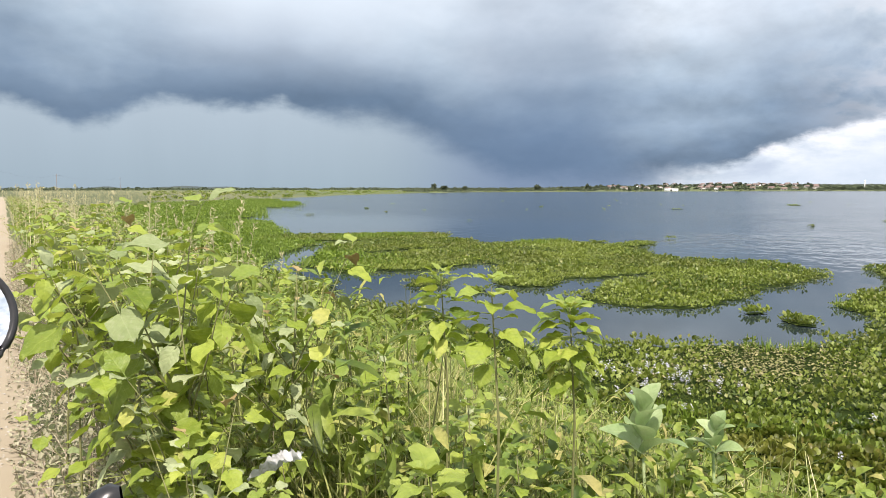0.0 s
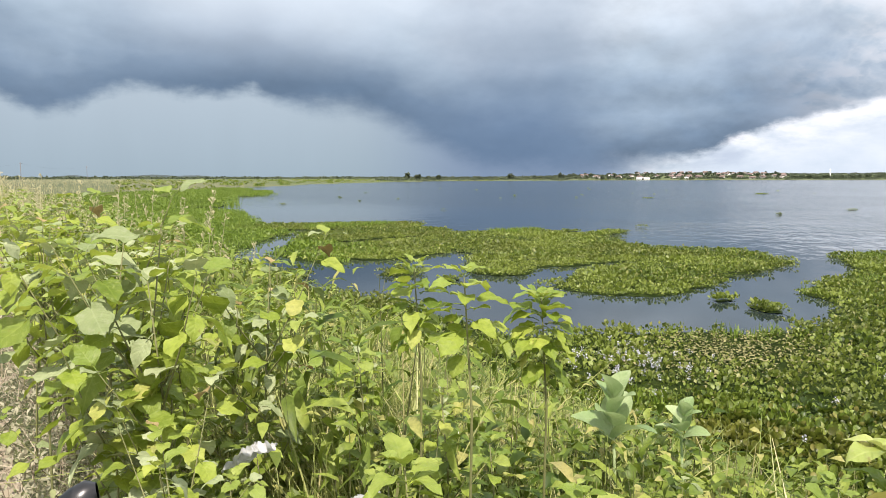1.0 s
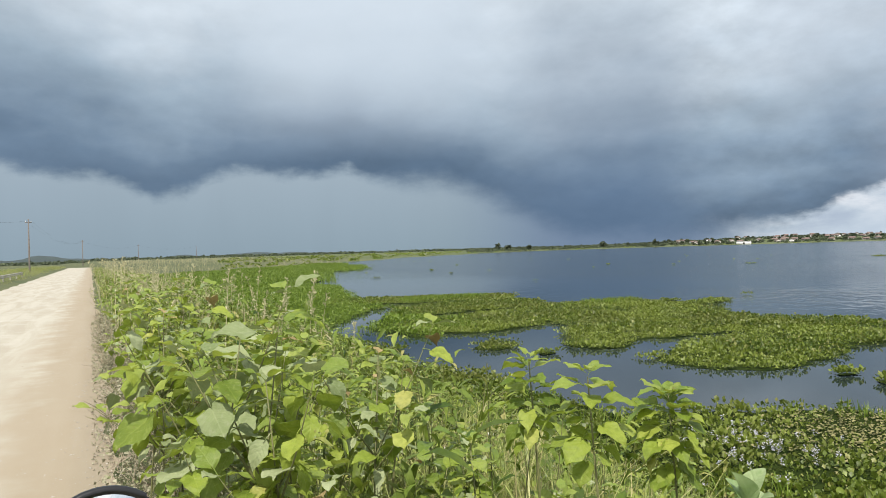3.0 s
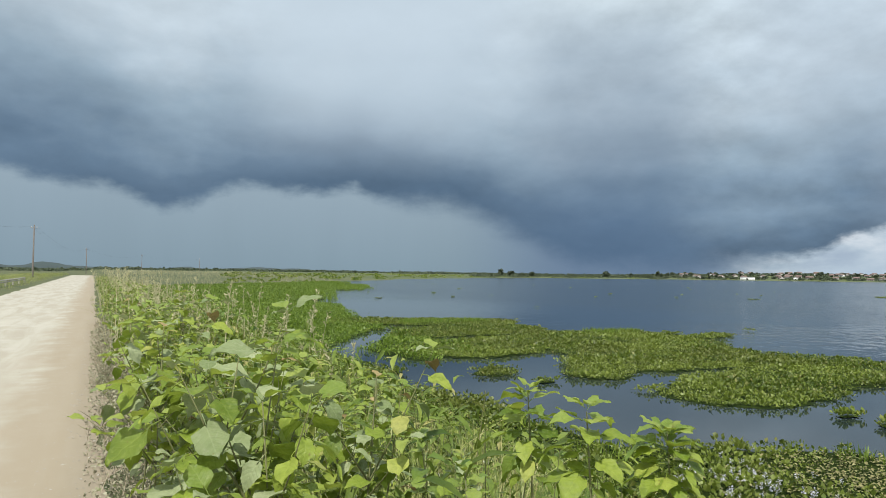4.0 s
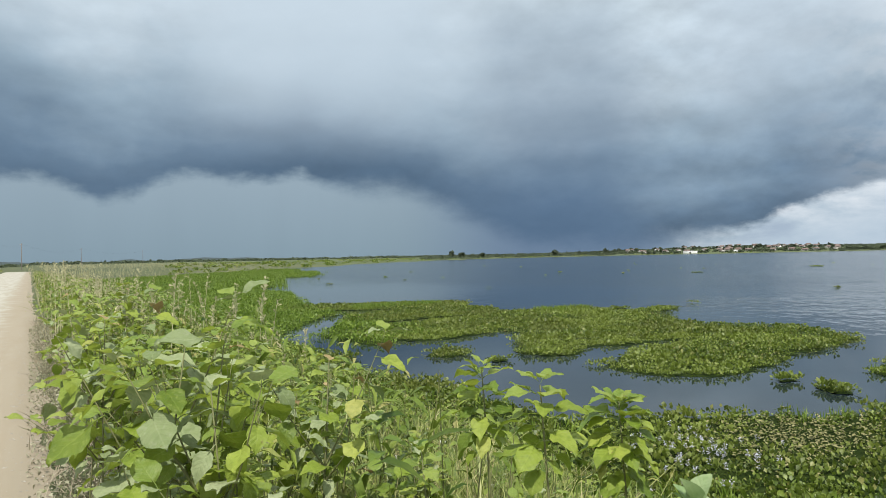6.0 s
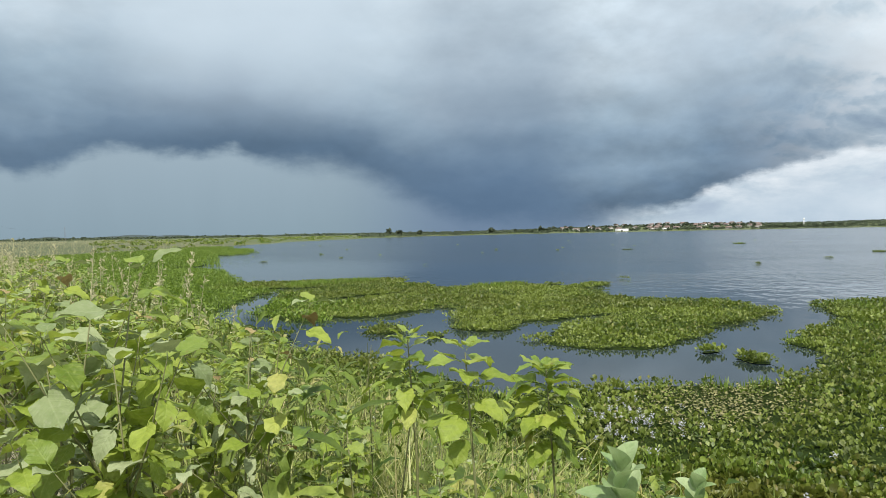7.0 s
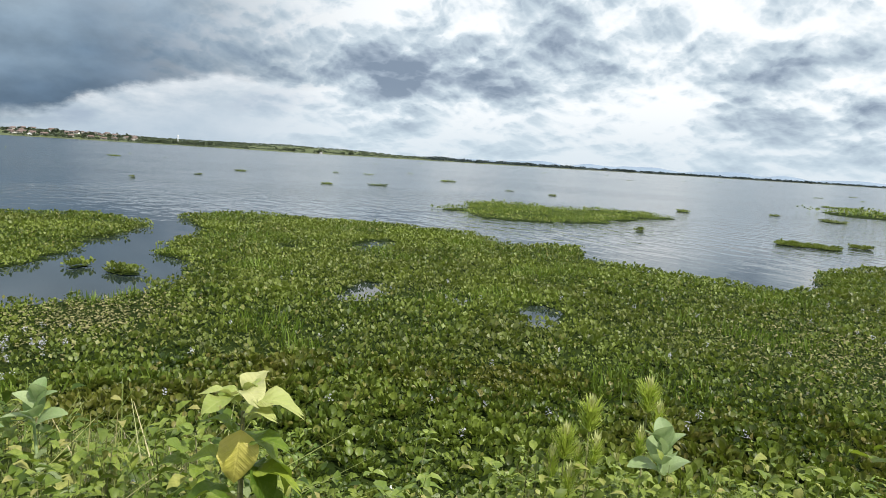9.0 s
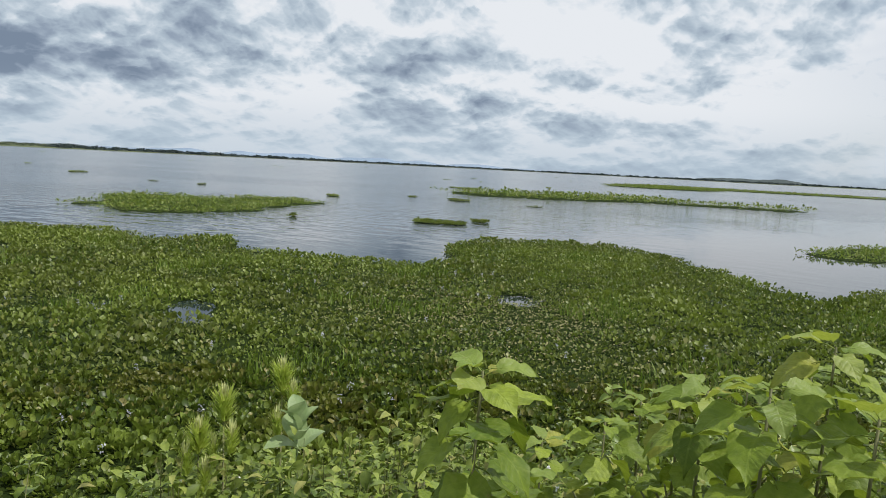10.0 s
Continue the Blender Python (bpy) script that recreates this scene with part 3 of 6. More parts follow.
def terrain(x, y):
    """Height of the ground: road bank, lake bed, far shores."""
    x, y = np.asarray(x, float), np.asarray(y, float)
    u, v = uv(x, y)
    foot = 5.6 + 0.02 * np.clip(u - 10, 0, 400) + 0.5 * field(x, y, 4.0, 1)
    z = np.where(v < 0.15, 0.0, -1.9 * smooth((v - 0.15) / (foot * 1.35)))
    z = np.where(v < 0, 0.03 * field(x, y, 1.5, 2) * (v < -ROAD_WIDTH - 0.4), z)
    z = z - 0.06
    z = z + np.where(v > 0.3, 0.05 * field(x, y, 0.9, 3), 0.0)
    left = -ROAD_WIDTH - v
    z = np.where(left > 0.3, 0.10 * smooth(left / 2) - 0.9 * smooth((left - 6) / 14), z)
    # the lake closes in the north, and far away in the east
    shore = shore_distance(x, y)
    rise = np.clip(shore, -30, 400)
    az = np.degrees(np.arctan2(x, y))
    hump = 1.2 + 6.5 * np.exp(-((az - 62) / 11.0) ** 2) + 7.0 * np.exp(-((az - 80) / 8.0) ** 2)
    bank = np.where(rise > -30, -1.9 + 0.5 * smooth((rise + 12) / 14) + 1.2 * smooth(rise / 60) + hump * smooth((rise - 25) / 260), -1.9)
    return np.where(v > 0.15, np.maximum(z, bank), z)


def shore_distance(x, y):
    """Metres beyond the lake's far waterline (negative on the lake)."""
    az = np.degrees(np.arctan2(x, y))
    r = np.hypot(x, y)
    edge = np.interp(az, [0, 12, 20, 27, 33, 40, 50, 58, 66, 75, 85, 95, 105, 120, 180], [110, 125, 165, 240, 420, 640, 800, 860, 920, 960, 1020, 1200, 1550, 2200, 2400])
    edge = edge * (1 + 0.02 * np.sin(az * 1.1) + 0.012 * np.sin(az * 3.3))
    return (r - edge) * np.where(az < 30, 0.6, 1.0)


def graded(lo, hi, fine, reach, grow=1.13):
    """Grid lines: evenly fine about the origin, then ever wider."""
    pos = [0.0]
    while pos[-1] < hi:
        pos.append(pos[-1] + (fine if pos[-1] < reach else max(fine, (pos[-1] - reach) * (grow - 1) + fine)))
    neg = [0.0]
    while neg[-1] < lo:
        neg.append(neg[-1] + (fine if neg[-1] < reach else max(fine, (neg[-1] - reach) * (grow - 1) + fine)))
    return np.array([-n for n in reversed(neg[1:])] + pos)


def sheet(xs, ys, height):
    gx, gy = np.meshgrid(xs, ys, indexing="ij")
    v = np.stack([gx, gy, height(gx, gy)], -1).reshape(-1, 3)
    n, m = len(xs), len(ys)
    i, j = np.meshgrid(np.arange(n - 1), np.arange(m - 1), indexing="ij")
    a = (i * m + j).ravel()
    f = np.concatenate([np.stack([a, a + m, a + m + 1], -1), np.stack([a, a + m + 1, a + 1], -1)])
    return v, f


ground = mesh_thing("ground", sheet(graded(4000, 4600, 0.25, 9.0), graded(4000, 4600, 0.3, 16.0), terrain), M_GROUND, "grassy soil bank and flat far shore around the lake", "ground", kind="structure")
wv = np.array([(-0.5, -4000, WATER), (4600, -4000, WATER), (4600, 4600, WATER), (-0.5, 4600, WATER)], float)
wv[0, 0], wv[3, 0] = 3.0, 3.0
water = mesh_thing("water", (wv, np.array([(0, 1, 2), (0, 2, 3)])), M_WATER, "dark rippled lake water under a storm sky", "water", kind="structure")


def road_height(x, y):
    u, v = uv(x, y)
    ruts = 0.025 * np.exp(-((v + 1.5) / 0.35) ** 2) + 0.025 * np.exp(-((v + 3.6) / 0.4) ** 2)
    edge = 0.07 * smooth((-v - ROAD_WIDTH + 0.35) / 0.35) + 0.075 * smooth((v + 0.25) / 0.3)
    return 0.012 - ruts - edge + 0.004 * field(x, y, 0.8, 5) + 0.014 * field(x, y, 3.1, 6)


us, vs = graded(60, 190, 0.25, 14.0, 1.06), np.arange(-ROAD_WIDTH - 0.1, 0.22, 0.12)
rv, rf = sheet(us, vs, lambda a, b: a * 0)
wob = 0.16 * field(rv[:, 0], 0 * rv[:, 0], 1.1, 4) + 0.07 * field(rv[:, 0], 0 * rv[:, 0], 0.3, 5)
rv[:, 1] += wob * smooth((rv[:, 1] + 1.0) / 1.0)
px, py = xy(rv[:, 0], rv[:, 1])
rv = np.stack([px, py, road_height(px, py)], -1)
road = mesh_thing("road", (rv, rf[:, ::-1]), M_ROAD, "pale sandy dirt road with damp ochre edge", "road", kind="structure")


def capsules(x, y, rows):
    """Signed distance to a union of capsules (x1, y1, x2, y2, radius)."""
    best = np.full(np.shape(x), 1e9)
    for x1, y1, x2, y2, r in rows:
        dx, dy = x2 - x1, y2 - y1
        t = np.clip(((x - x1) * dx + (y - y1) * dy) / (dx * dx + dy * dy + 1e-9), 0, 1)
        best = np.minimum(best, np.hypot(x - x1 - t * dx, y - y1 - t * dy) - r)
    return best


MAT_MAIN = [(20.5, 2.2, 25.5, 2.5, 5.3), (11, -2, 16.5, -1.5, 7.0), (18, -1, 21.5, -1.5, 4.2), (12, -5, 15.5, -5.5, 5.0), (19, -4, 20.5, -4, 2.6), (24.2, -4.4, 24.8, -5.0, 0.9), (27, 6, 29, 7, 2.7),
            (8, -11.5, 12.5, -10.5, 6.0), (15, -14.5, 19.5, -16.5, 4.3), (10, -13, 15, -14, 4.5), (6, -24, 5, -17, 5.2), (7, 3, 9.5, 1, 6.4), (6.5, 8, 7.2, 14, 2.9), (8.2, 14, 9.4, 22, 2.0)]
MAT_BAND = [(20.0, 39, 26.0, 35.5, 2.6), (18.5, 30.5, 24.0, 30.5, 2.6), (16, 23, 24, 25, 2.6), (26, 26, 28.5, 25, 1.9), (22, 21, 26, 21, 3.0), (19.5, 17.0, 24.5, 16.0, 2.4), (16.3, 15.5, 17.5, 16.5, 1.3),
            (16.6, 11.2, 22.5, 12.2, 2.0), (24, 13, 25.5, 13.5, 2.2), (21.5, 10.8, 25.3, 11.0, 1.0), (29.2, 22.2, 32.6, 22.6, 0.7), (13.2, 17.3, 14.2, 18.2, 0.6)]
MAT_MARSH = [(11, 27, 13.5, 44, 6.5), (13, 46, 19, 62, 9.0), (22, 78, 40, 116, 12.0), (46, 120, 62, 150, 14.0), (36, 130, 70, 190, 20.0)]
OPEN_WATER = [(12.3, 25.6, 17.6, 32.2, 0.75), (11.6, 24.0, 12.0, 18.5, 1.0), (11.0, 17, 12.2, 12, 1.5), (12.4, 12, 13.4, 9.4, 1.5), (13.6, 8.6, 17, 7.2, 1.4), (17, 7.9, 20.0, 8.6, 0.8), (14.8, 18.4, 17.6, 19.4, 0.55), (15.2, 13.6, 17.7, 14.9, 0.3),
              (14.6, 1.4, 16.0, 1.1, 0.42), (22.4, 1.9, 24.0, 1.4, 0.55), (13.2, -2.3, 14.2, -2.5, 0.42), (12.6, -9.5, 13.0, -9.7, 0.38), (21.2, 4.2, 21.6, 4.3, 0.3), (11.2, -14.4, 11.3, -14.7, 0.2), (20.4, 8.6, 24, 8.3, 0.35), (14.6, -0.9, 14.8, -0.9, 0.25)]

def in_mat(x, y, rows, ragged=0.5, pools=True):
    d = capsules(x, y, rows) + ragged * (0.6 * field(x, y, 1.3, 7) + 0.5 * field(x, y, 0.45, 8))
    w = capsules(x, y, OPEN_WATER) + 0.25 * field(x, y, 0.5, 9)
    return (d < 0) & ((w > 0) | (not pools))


def mat_points(rows, per_m2, ragged=0.5, keep=None, pools=True):
    r = np.array(rows)
    lo = np.array([np.minimum(r[:, 0], r[:, 2]).min(), np.minimum(r[:, 1], r[:, 3]).min()]) - r[:, 4].max() - 1
    hi = np.array([np.maximum(r[:, 0], r[:, 2]).max(), np.maximum(r[:, 1], r[:, 3]).max()]) + r[:, 4].max() + 1
    n = int((hi - lo).prod() * per_m2)
    x, y = rng.uniform(lo[0], hi[0], n), rng.uniform(lo[1], hi[1], n)
    ok = in_mat(x, y, rows, ragged, pools) & (np.degrees(np.arctan2(x, y)) < 164)
    ok[ok] = terrain(x[ok], y[ok]) < WATER + 0.06
    if keep is not None:
        ok &= keep(x, y)
    return x[ok], y[ok]


def spoon_shape(lean, width, stalk=True):
    """A broad round hyacinth leaf 1 high, cupped, with a short point and a stalk."""
    up = np.array([0, 0.8 * lean, 1.0]) / math.hypot(0.8 * lean, 1.0)
    front = np.array([0, -up[2], up[1]])
    foot = np.array([0, 0.20 * lean, 0.56])
    ring = [(0.0, 0.05), (0.75, 0.12), (1.0, 0.24), (0.82, 0.37), (0.3, 0.44)]
    left = [foot + up * t + np.array([-w * width / 2, 0, 0]) + front * 0.05 * w for w, t in ring]
    right = [foot + up * t + np.array([w * width / 2, 0, 0]) + front * 0.05 * w for w, t in ring[1:]]
    v = left + right + [foot + up * 0.22 - front * 0.05]
    edge = [0, 1, 2, 3, 4, 8, 7, 6, 5]
    f = [(9, edge[(i + 1) % 9], edge[i]) for i in range(9)]
    if stalk:
        v += [np.array([-0.02, 0, 0]), np.array([0.02, 0, 0])]
        f.append((10, 11, 0))
    return np.array(v, float), np.array(f, int)


HY_NEAR = [spoon_shape(0.1, 0.32), spoon_shape(0.35, 0.38), spoon_shape(0.6, 0.34, False), spoon_shape(0.15, 0.27), spoon_shape(1.1, 0.36, False)]
HY_PLAIN = [hyacinth_shape(0.42, 0.1, 0.30), hyacinth_shape(0.44, 0.3, 0.34, False), hyacinth_shape(0.44, 0.6, 0.32, False), hyacinth_shape(0.38, 0.2, 0.26), hyacinth_shape(0.42, 1.2, 0.34, False)]
HY_FAR = [(v[:4], np.array([(0, 1, 2), (0, 2, 3)])) for v, f in HY_PLAIN]


def hyacinth_leaves(x, y, size, spread=0.22, far=False, cell=0.25):
    """Leaves gathered in rosettes that lean outward, taller in patches, thin and low where the mat is worn."""
    worn = np.exp(-(((x - 11.4) / 1.5) ** 2 + ((y - 5.6) / 1.1) ** 2)) + 0.55 * np.exp(-(((x - 11.2) / 3.2) ** 2 + ((y + 8.0) / 2.6) ** 2)) * (1 + 0.6 * field(x, y, 1.2, 15))
    keep = rng.uniform(0, 1, len(x)) > 0.55 * worn
    x, y, worn = x[keep], y[keep], worn[keep]
    n = len(x)
    i, j = np.floor(x / cell), np.floor(y / cell)
    hx, hy, hs = (np.modf(np.abs(np.sin(i * a + j * b) * 4375.85))[0] for a, b in ((12.99, 78.23), (39.35, 11.14), (73.16, 52.24)))
    cx, cy = (i + 0.2 + 0.6 * hx) * cell, (j + 0.2 + 0.6 * hy) * cell
    dx, dy = (x - (i + 0.5) * cell), (y - (j + 0.5) * cell)
    tight = 0.62 + 0.3 * hs
    x, y = cx + dx * tight, cy + dy * tight
    out = np.hypot(dx, dy) / cell
    tall = size * (0.95 + 0.30 * field(x, y, 2.2, 12)) * (0.75 + 0.5 * hs) * (1.25 - 0.75 * out) * rng.uniform(0.75, 1.2, n) * (1 - 0.6 * worn)
    yaw = np.arctan2(-dx, dy) + rng.normal(0, 0.9, n)
    pairs = []
    kind = rng.integers(0, len(HY_FAR), n)
    for q, shape in enumerate(HY_FAR if far else HY_NEAR):
        s = kind == q
        m = turns(yaw[s], rng.normal(-0.35, spread, s.sum()) * (0.4 + 1.2 * out[s]), rng.normal(0, spread, s.sum()))
        pairs.append(scatter(shape, m, np.stack([x[s], y[s], np.full(s.sum(), WATER - 0.02)], -1), tall[s]))
    return joined(pairs)


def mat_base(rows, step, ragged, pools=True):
    """The low litter on which the leaves stand, dark as the shade in their gaps: small sagging tiles that follow the
    mat's outline.
    """
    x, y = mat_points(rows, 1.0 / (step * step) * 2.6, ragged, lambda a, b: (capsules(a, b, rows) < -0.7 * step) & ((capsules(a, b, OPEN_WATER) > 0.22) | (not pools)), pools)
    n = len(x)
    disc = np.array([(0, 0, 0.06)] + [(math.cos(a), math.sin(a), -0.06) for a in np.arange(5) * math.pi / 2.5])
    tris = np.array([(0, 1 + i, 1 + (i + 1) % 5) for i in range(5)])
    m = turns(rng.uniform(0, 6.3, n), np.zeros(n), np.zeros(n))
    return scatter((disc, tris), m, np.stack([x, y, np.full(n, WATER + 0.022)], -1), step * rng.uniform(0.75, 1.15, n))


def hyacinth_mat(label, rows, density, size, ragged=0.5, step=0.3, mat=None, keep=None, group="floating mats", pools=True):
    ob = thing("water_hyacinth_mat", label, "water hyacinth", group, "stuff")
    x, y = mat_points(rows, density, ragged, keep, pools)
    part("leaves", hyacinth_leaves(x, y, size, 0.36, far=True), mat or M_HYACINTH, ob)
    part("litter", mat_base(rows, step, ragged, pools), M_MAT_SHADE, ob, "dark roots and litter toned for the shade between the leaves")
    return ob


near = lambda x, y: np.hypot(x, y) < 10
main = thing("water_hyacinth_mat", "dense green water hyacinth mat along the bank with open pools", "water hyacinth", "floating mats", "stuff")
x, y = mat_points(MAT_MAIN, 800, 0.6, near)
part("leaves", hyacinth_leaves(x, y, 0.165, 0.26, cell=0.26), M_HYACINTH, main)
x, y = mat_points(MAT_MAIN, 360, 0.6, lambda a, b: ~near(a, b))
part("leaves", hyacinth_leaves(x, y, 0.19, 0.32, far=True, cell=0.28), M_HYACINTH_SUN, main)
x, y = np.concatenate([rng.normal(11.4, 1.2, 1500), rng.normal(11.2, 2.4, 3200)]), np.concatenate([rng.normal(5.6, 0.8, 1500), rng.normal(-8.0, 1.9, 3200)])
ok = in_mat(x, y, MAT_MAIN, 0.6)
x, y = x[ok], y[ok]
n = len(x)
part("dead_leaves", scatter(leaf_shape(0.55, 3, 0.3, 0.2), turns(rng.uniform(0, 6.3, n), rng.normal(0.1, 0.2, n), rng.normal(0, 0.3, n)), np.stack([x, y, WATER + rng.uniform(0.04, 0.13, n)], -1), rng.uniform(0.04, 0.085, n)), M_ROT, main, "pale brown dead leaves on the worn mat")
part("litter", mat_base(MAT_MAIN, 0.28, 0.6), M_MAT_SHADE, main, "dark roots and litter toned for the shade between the leaves")
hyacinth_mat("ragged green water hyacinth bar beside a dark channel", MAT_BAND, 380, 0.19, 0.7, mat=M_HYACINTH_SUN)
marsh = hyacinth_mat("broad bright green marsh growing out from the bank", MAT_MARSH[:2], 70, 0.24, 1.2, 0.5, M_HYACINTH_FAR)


def marsh_blades(rows, density, height, ragged=1.0, keep=None):
    """Upright grass blades that grow through a floating mat."""
    x, y = mat_points(rows, density, ragged, keep)
    n = len(x)
    m = turns(rng.uniform(0, 6.3, n), rng.normal(0, 0.2, n), rng.normal(0, 0.2, n))
    return scatter(blade_shape(0.25, 0.10, 2), m, np.stack([x, y, np.full(n, WATER)], -1), height * rng.uniform(0.6, 1.25, n))


part("grass_blades", marsh_blades(MAT_MARSH[:2], 60, 0.24), M_HYACINTH_FAR, marsh)
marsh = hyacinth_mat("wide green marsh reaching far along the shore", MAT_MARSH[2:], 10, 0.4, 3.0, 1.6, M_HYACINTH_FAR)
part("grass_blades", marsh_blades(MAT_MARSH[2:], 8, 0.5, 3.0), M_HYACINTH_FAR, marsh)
tufts = thing("marsh_grass", "bright green upright grass tufts in the floating mat", "grass", kind="stuff")
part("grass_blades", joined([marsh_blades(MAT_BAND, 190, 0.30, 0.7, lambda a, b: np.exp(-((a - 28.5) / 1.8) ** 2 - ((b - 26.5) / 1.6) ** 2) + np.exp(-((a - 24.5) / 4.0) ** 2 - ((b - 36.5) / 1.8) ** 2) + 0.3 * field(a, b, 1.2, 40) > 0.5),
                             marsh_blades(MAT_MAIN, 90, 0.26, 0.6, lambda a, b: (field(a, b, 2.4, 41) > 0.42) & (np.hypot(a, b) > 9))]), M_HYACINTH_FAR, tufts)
hyacinth_mat("long green hyacinth island on the open lake", [(42.5, -1.8, 43.5, -2.2, 0.9), (39.8, -5.6, 49.5, -6.3, 3.2), (40.2, -8.2, 47, -10, 2.8), (43.5, -11, 49.5, -14, 2.6), (45.4, -14.4, 46.6, -16, 1.2)], 60, 0.24, 1.0, 0.5, M_HYACINTH_LIT)
hyacinth_mat("green hyacinth island off the bank", [(16.9, -30.3, 18, -35, 1.7), (17.5, -35, 17, -40, 2.0)], 70, 0.24, 0.6, mat=M_HYACINTH_LIT)
hyacinth_mat("very long low green reed island on the lake", [(67, -49, 66, -63, 9.0), (60, -64, 50, -72, 4.5), (140, -150, 162, -188, 15.0), (150, -190, 124, -214, 13.0)], 6.0, 0.6, 3.0, 1.6, M_HYACINTH_LIT)

def ellipse_clump(cx, cy, r):
    a = rng.uniform(0, 3.1)
    return [(cx - 0.45 * r * math.cos(a), cy - 0.45 * r * math.sin(a), cx + 0.45 * r * math.cos(a), cy + 0.45 * r * math.sin(a), 0.5 * r)]

CLUMPS = [(13.6, 15.2, 0.34), (16.3, 8.1, 0.27), (15.9, 6.9, 0.5), (29, 9.9, 0.35), (91.5, 57.5, 1.6), (58, 24.2, 0.7), (39.7, 74, 0.9), (128.4, 56.8, 3.0), (71, 23, 0.9), (89, 23.5, 2.2), (67.5, 9.5, 1.7), (71, 4.8, 1.8),
          (106.7, 8.6, 1.4), (97.5, -3.4, 2.5), (76.9, -9.5, 1.2), (71.8, -13.4, 1.3), (56.3, -21.4, 1.6), (35.4, -11.3, 0.35), (32, -18.3, 1.5), (32.6, -21.2, 0.6), (58.6, -30.3, 1.3), (54, -32.7, 2.4), (86.6, -53.6, 4.5),
          (47, -36, 1.2), (37.2, 23.8, 0.5), (59.3, 91.7, 1.0), (52, 75.8, 0.6), (43.7, 49.7, 0.45), (31.2, 24.6, 0.5)]
for i in range(22):
    a, d = radians(rng.uniform(80, 142)), rng.uniform(75, 420)
    CLUMPS.append((d * math.sin(a), d * math.cos(a), rng.uniform(0.5, 1.1) * (1 + d / 200)))
for i in range(20):
    a, d = radians(rng.uniform(27, 74)), rng.uniform(60, 210)
    CLUMPS.append((d * math.sin(a), d * math.cos(a), rng.uniform(0.25, 0.6)))
for cx, cy, r in CLUMPS:
    far = math.hypot(cx, cy)
    r *= 1.0 if far < 40 else 0.6
    hyacinth_mat("small floating hyacinth clump", ellipse_clump(cx, cy, r), 900 if far < 40 else max(14000 / far, 120 / r), 0.19 if far < 40 else 0.18, 0.12, 0.10 if far < 40 else 0.17, mat=M_HYACINTH_SUN if far < 100 else M_HYACINTH_LIT, group="floating clumps", pools=False)

# ---- plants of the bank ----
LEAVES = [leaf_shape(w, 8, f, d, b, 1.6 * wv, 2, 0.11, i) for i, (w, f, d, b, wv) in enumerate(((0.56, 0.20, 0.28, 0.72, 0.035), (0.50, 0.34, 0.42, 0.78, 0.04), (0.64, 0.16, 0.22, 0.62, 0.05), (0.44, 0.36, 0.5, 0.85, 0.035), (0.60, 0.12, 0.46, 0.62, 0.055), (0.54, 0.28, 0.36, 0.68, 0.045)))]
LEAVES_PLAIN = [leaf_shape(w, 3, f, d, b) for w, f, d, b in ((0.60, 0.30, 0.22, 0.55), (0.54, 0.42, 0.38, 0.6), (0.68, 0.20, 0.14, 0.5), (0.46, 0.45, 0.5, 0.7), (0.66, 0.1, 0.4, 0.45), (0.58, 0.25, 0.3, 0.52))]
LEAF_MESH, TALL = {}, {}


def leaf_mesh(i, mat):
    """Shared leaf meshes: petiole and blade, 1 long."""
    key = (i, mat.name)
    if key not in LEAF_MESH:
        v, f = LEAVES[i]
        v = v * np.array([1, 0.86, 1]) + np.array([0, 0.14, 0])
        stalk = (np.array([(-0.012, 0, 0), (0.012, 0, 0), (0, 0.16, 0.0)]), np.array([(0, 1, 2)]))
        LEAF_MESH[key] = mesh_from("leaf", *joined([(v, f), stalk]), mat)
    return LEAF_MESH[key]


def heart_leaf(width, droop, fold, seed):
    """A heart-shaped leaf on a long stalk, 1 from its foot to its tip, with a wavy, slightly toothed margin."""
    r = random.Random(seed)
    v, f = [], []
    for i in range(10):
        t = i / 9
        w = width * (0.12 + 1.62 * t ** 0.55 * (1 - t) ** 0.75) * (1 - t ** 6) * (1 + r.uniform(-0.14, 0.10))
        for q in (-1, -0.5, 0, 0.5, 1):
            back = 0.10 * abs(q) * (1 - t) ** 3
            v.append((q * w / 2, 0.34 + 0.66 * t - back, fold * abs(q) * w - droop * t * t + 0.05 * q * q * math.sin(9 * t + 2.0 * q + seed) + r.uniform(-0.022, 0.022)))
    for i in range(9):
        for j in range(4):
            a = i * 5 + j
            f += [(a, a + 1, a + 6), (a, a + 6, a + 5)]
    stalk = tube([(0, 0, 0), (0, 0.18, 0.03), (0, 0.36, 0.0)], [0.016, 0.011, 0.008], 3)
    return joined([(np.array(v, float), np.array(f, int)), stalk])


HEARTS = [heart_leaf(0.74, 0.20, 0.08, 1), heart_leaf(0.64, 0.34, 0.14, 2), heart_leaf(0.82, 0.10, 0.05, 3), heart_leaf(0.70, 0.45, 0.10, 4)]
HEART_MESH = {}


def heart_mesh(i, mat):
    key = (i, mat.name)
    if key not in HEART_MESH:
        HEART_MESH[key] = mesh_from("leaf", *HEARTS[i], mat)
    return HEART_MESH[key]


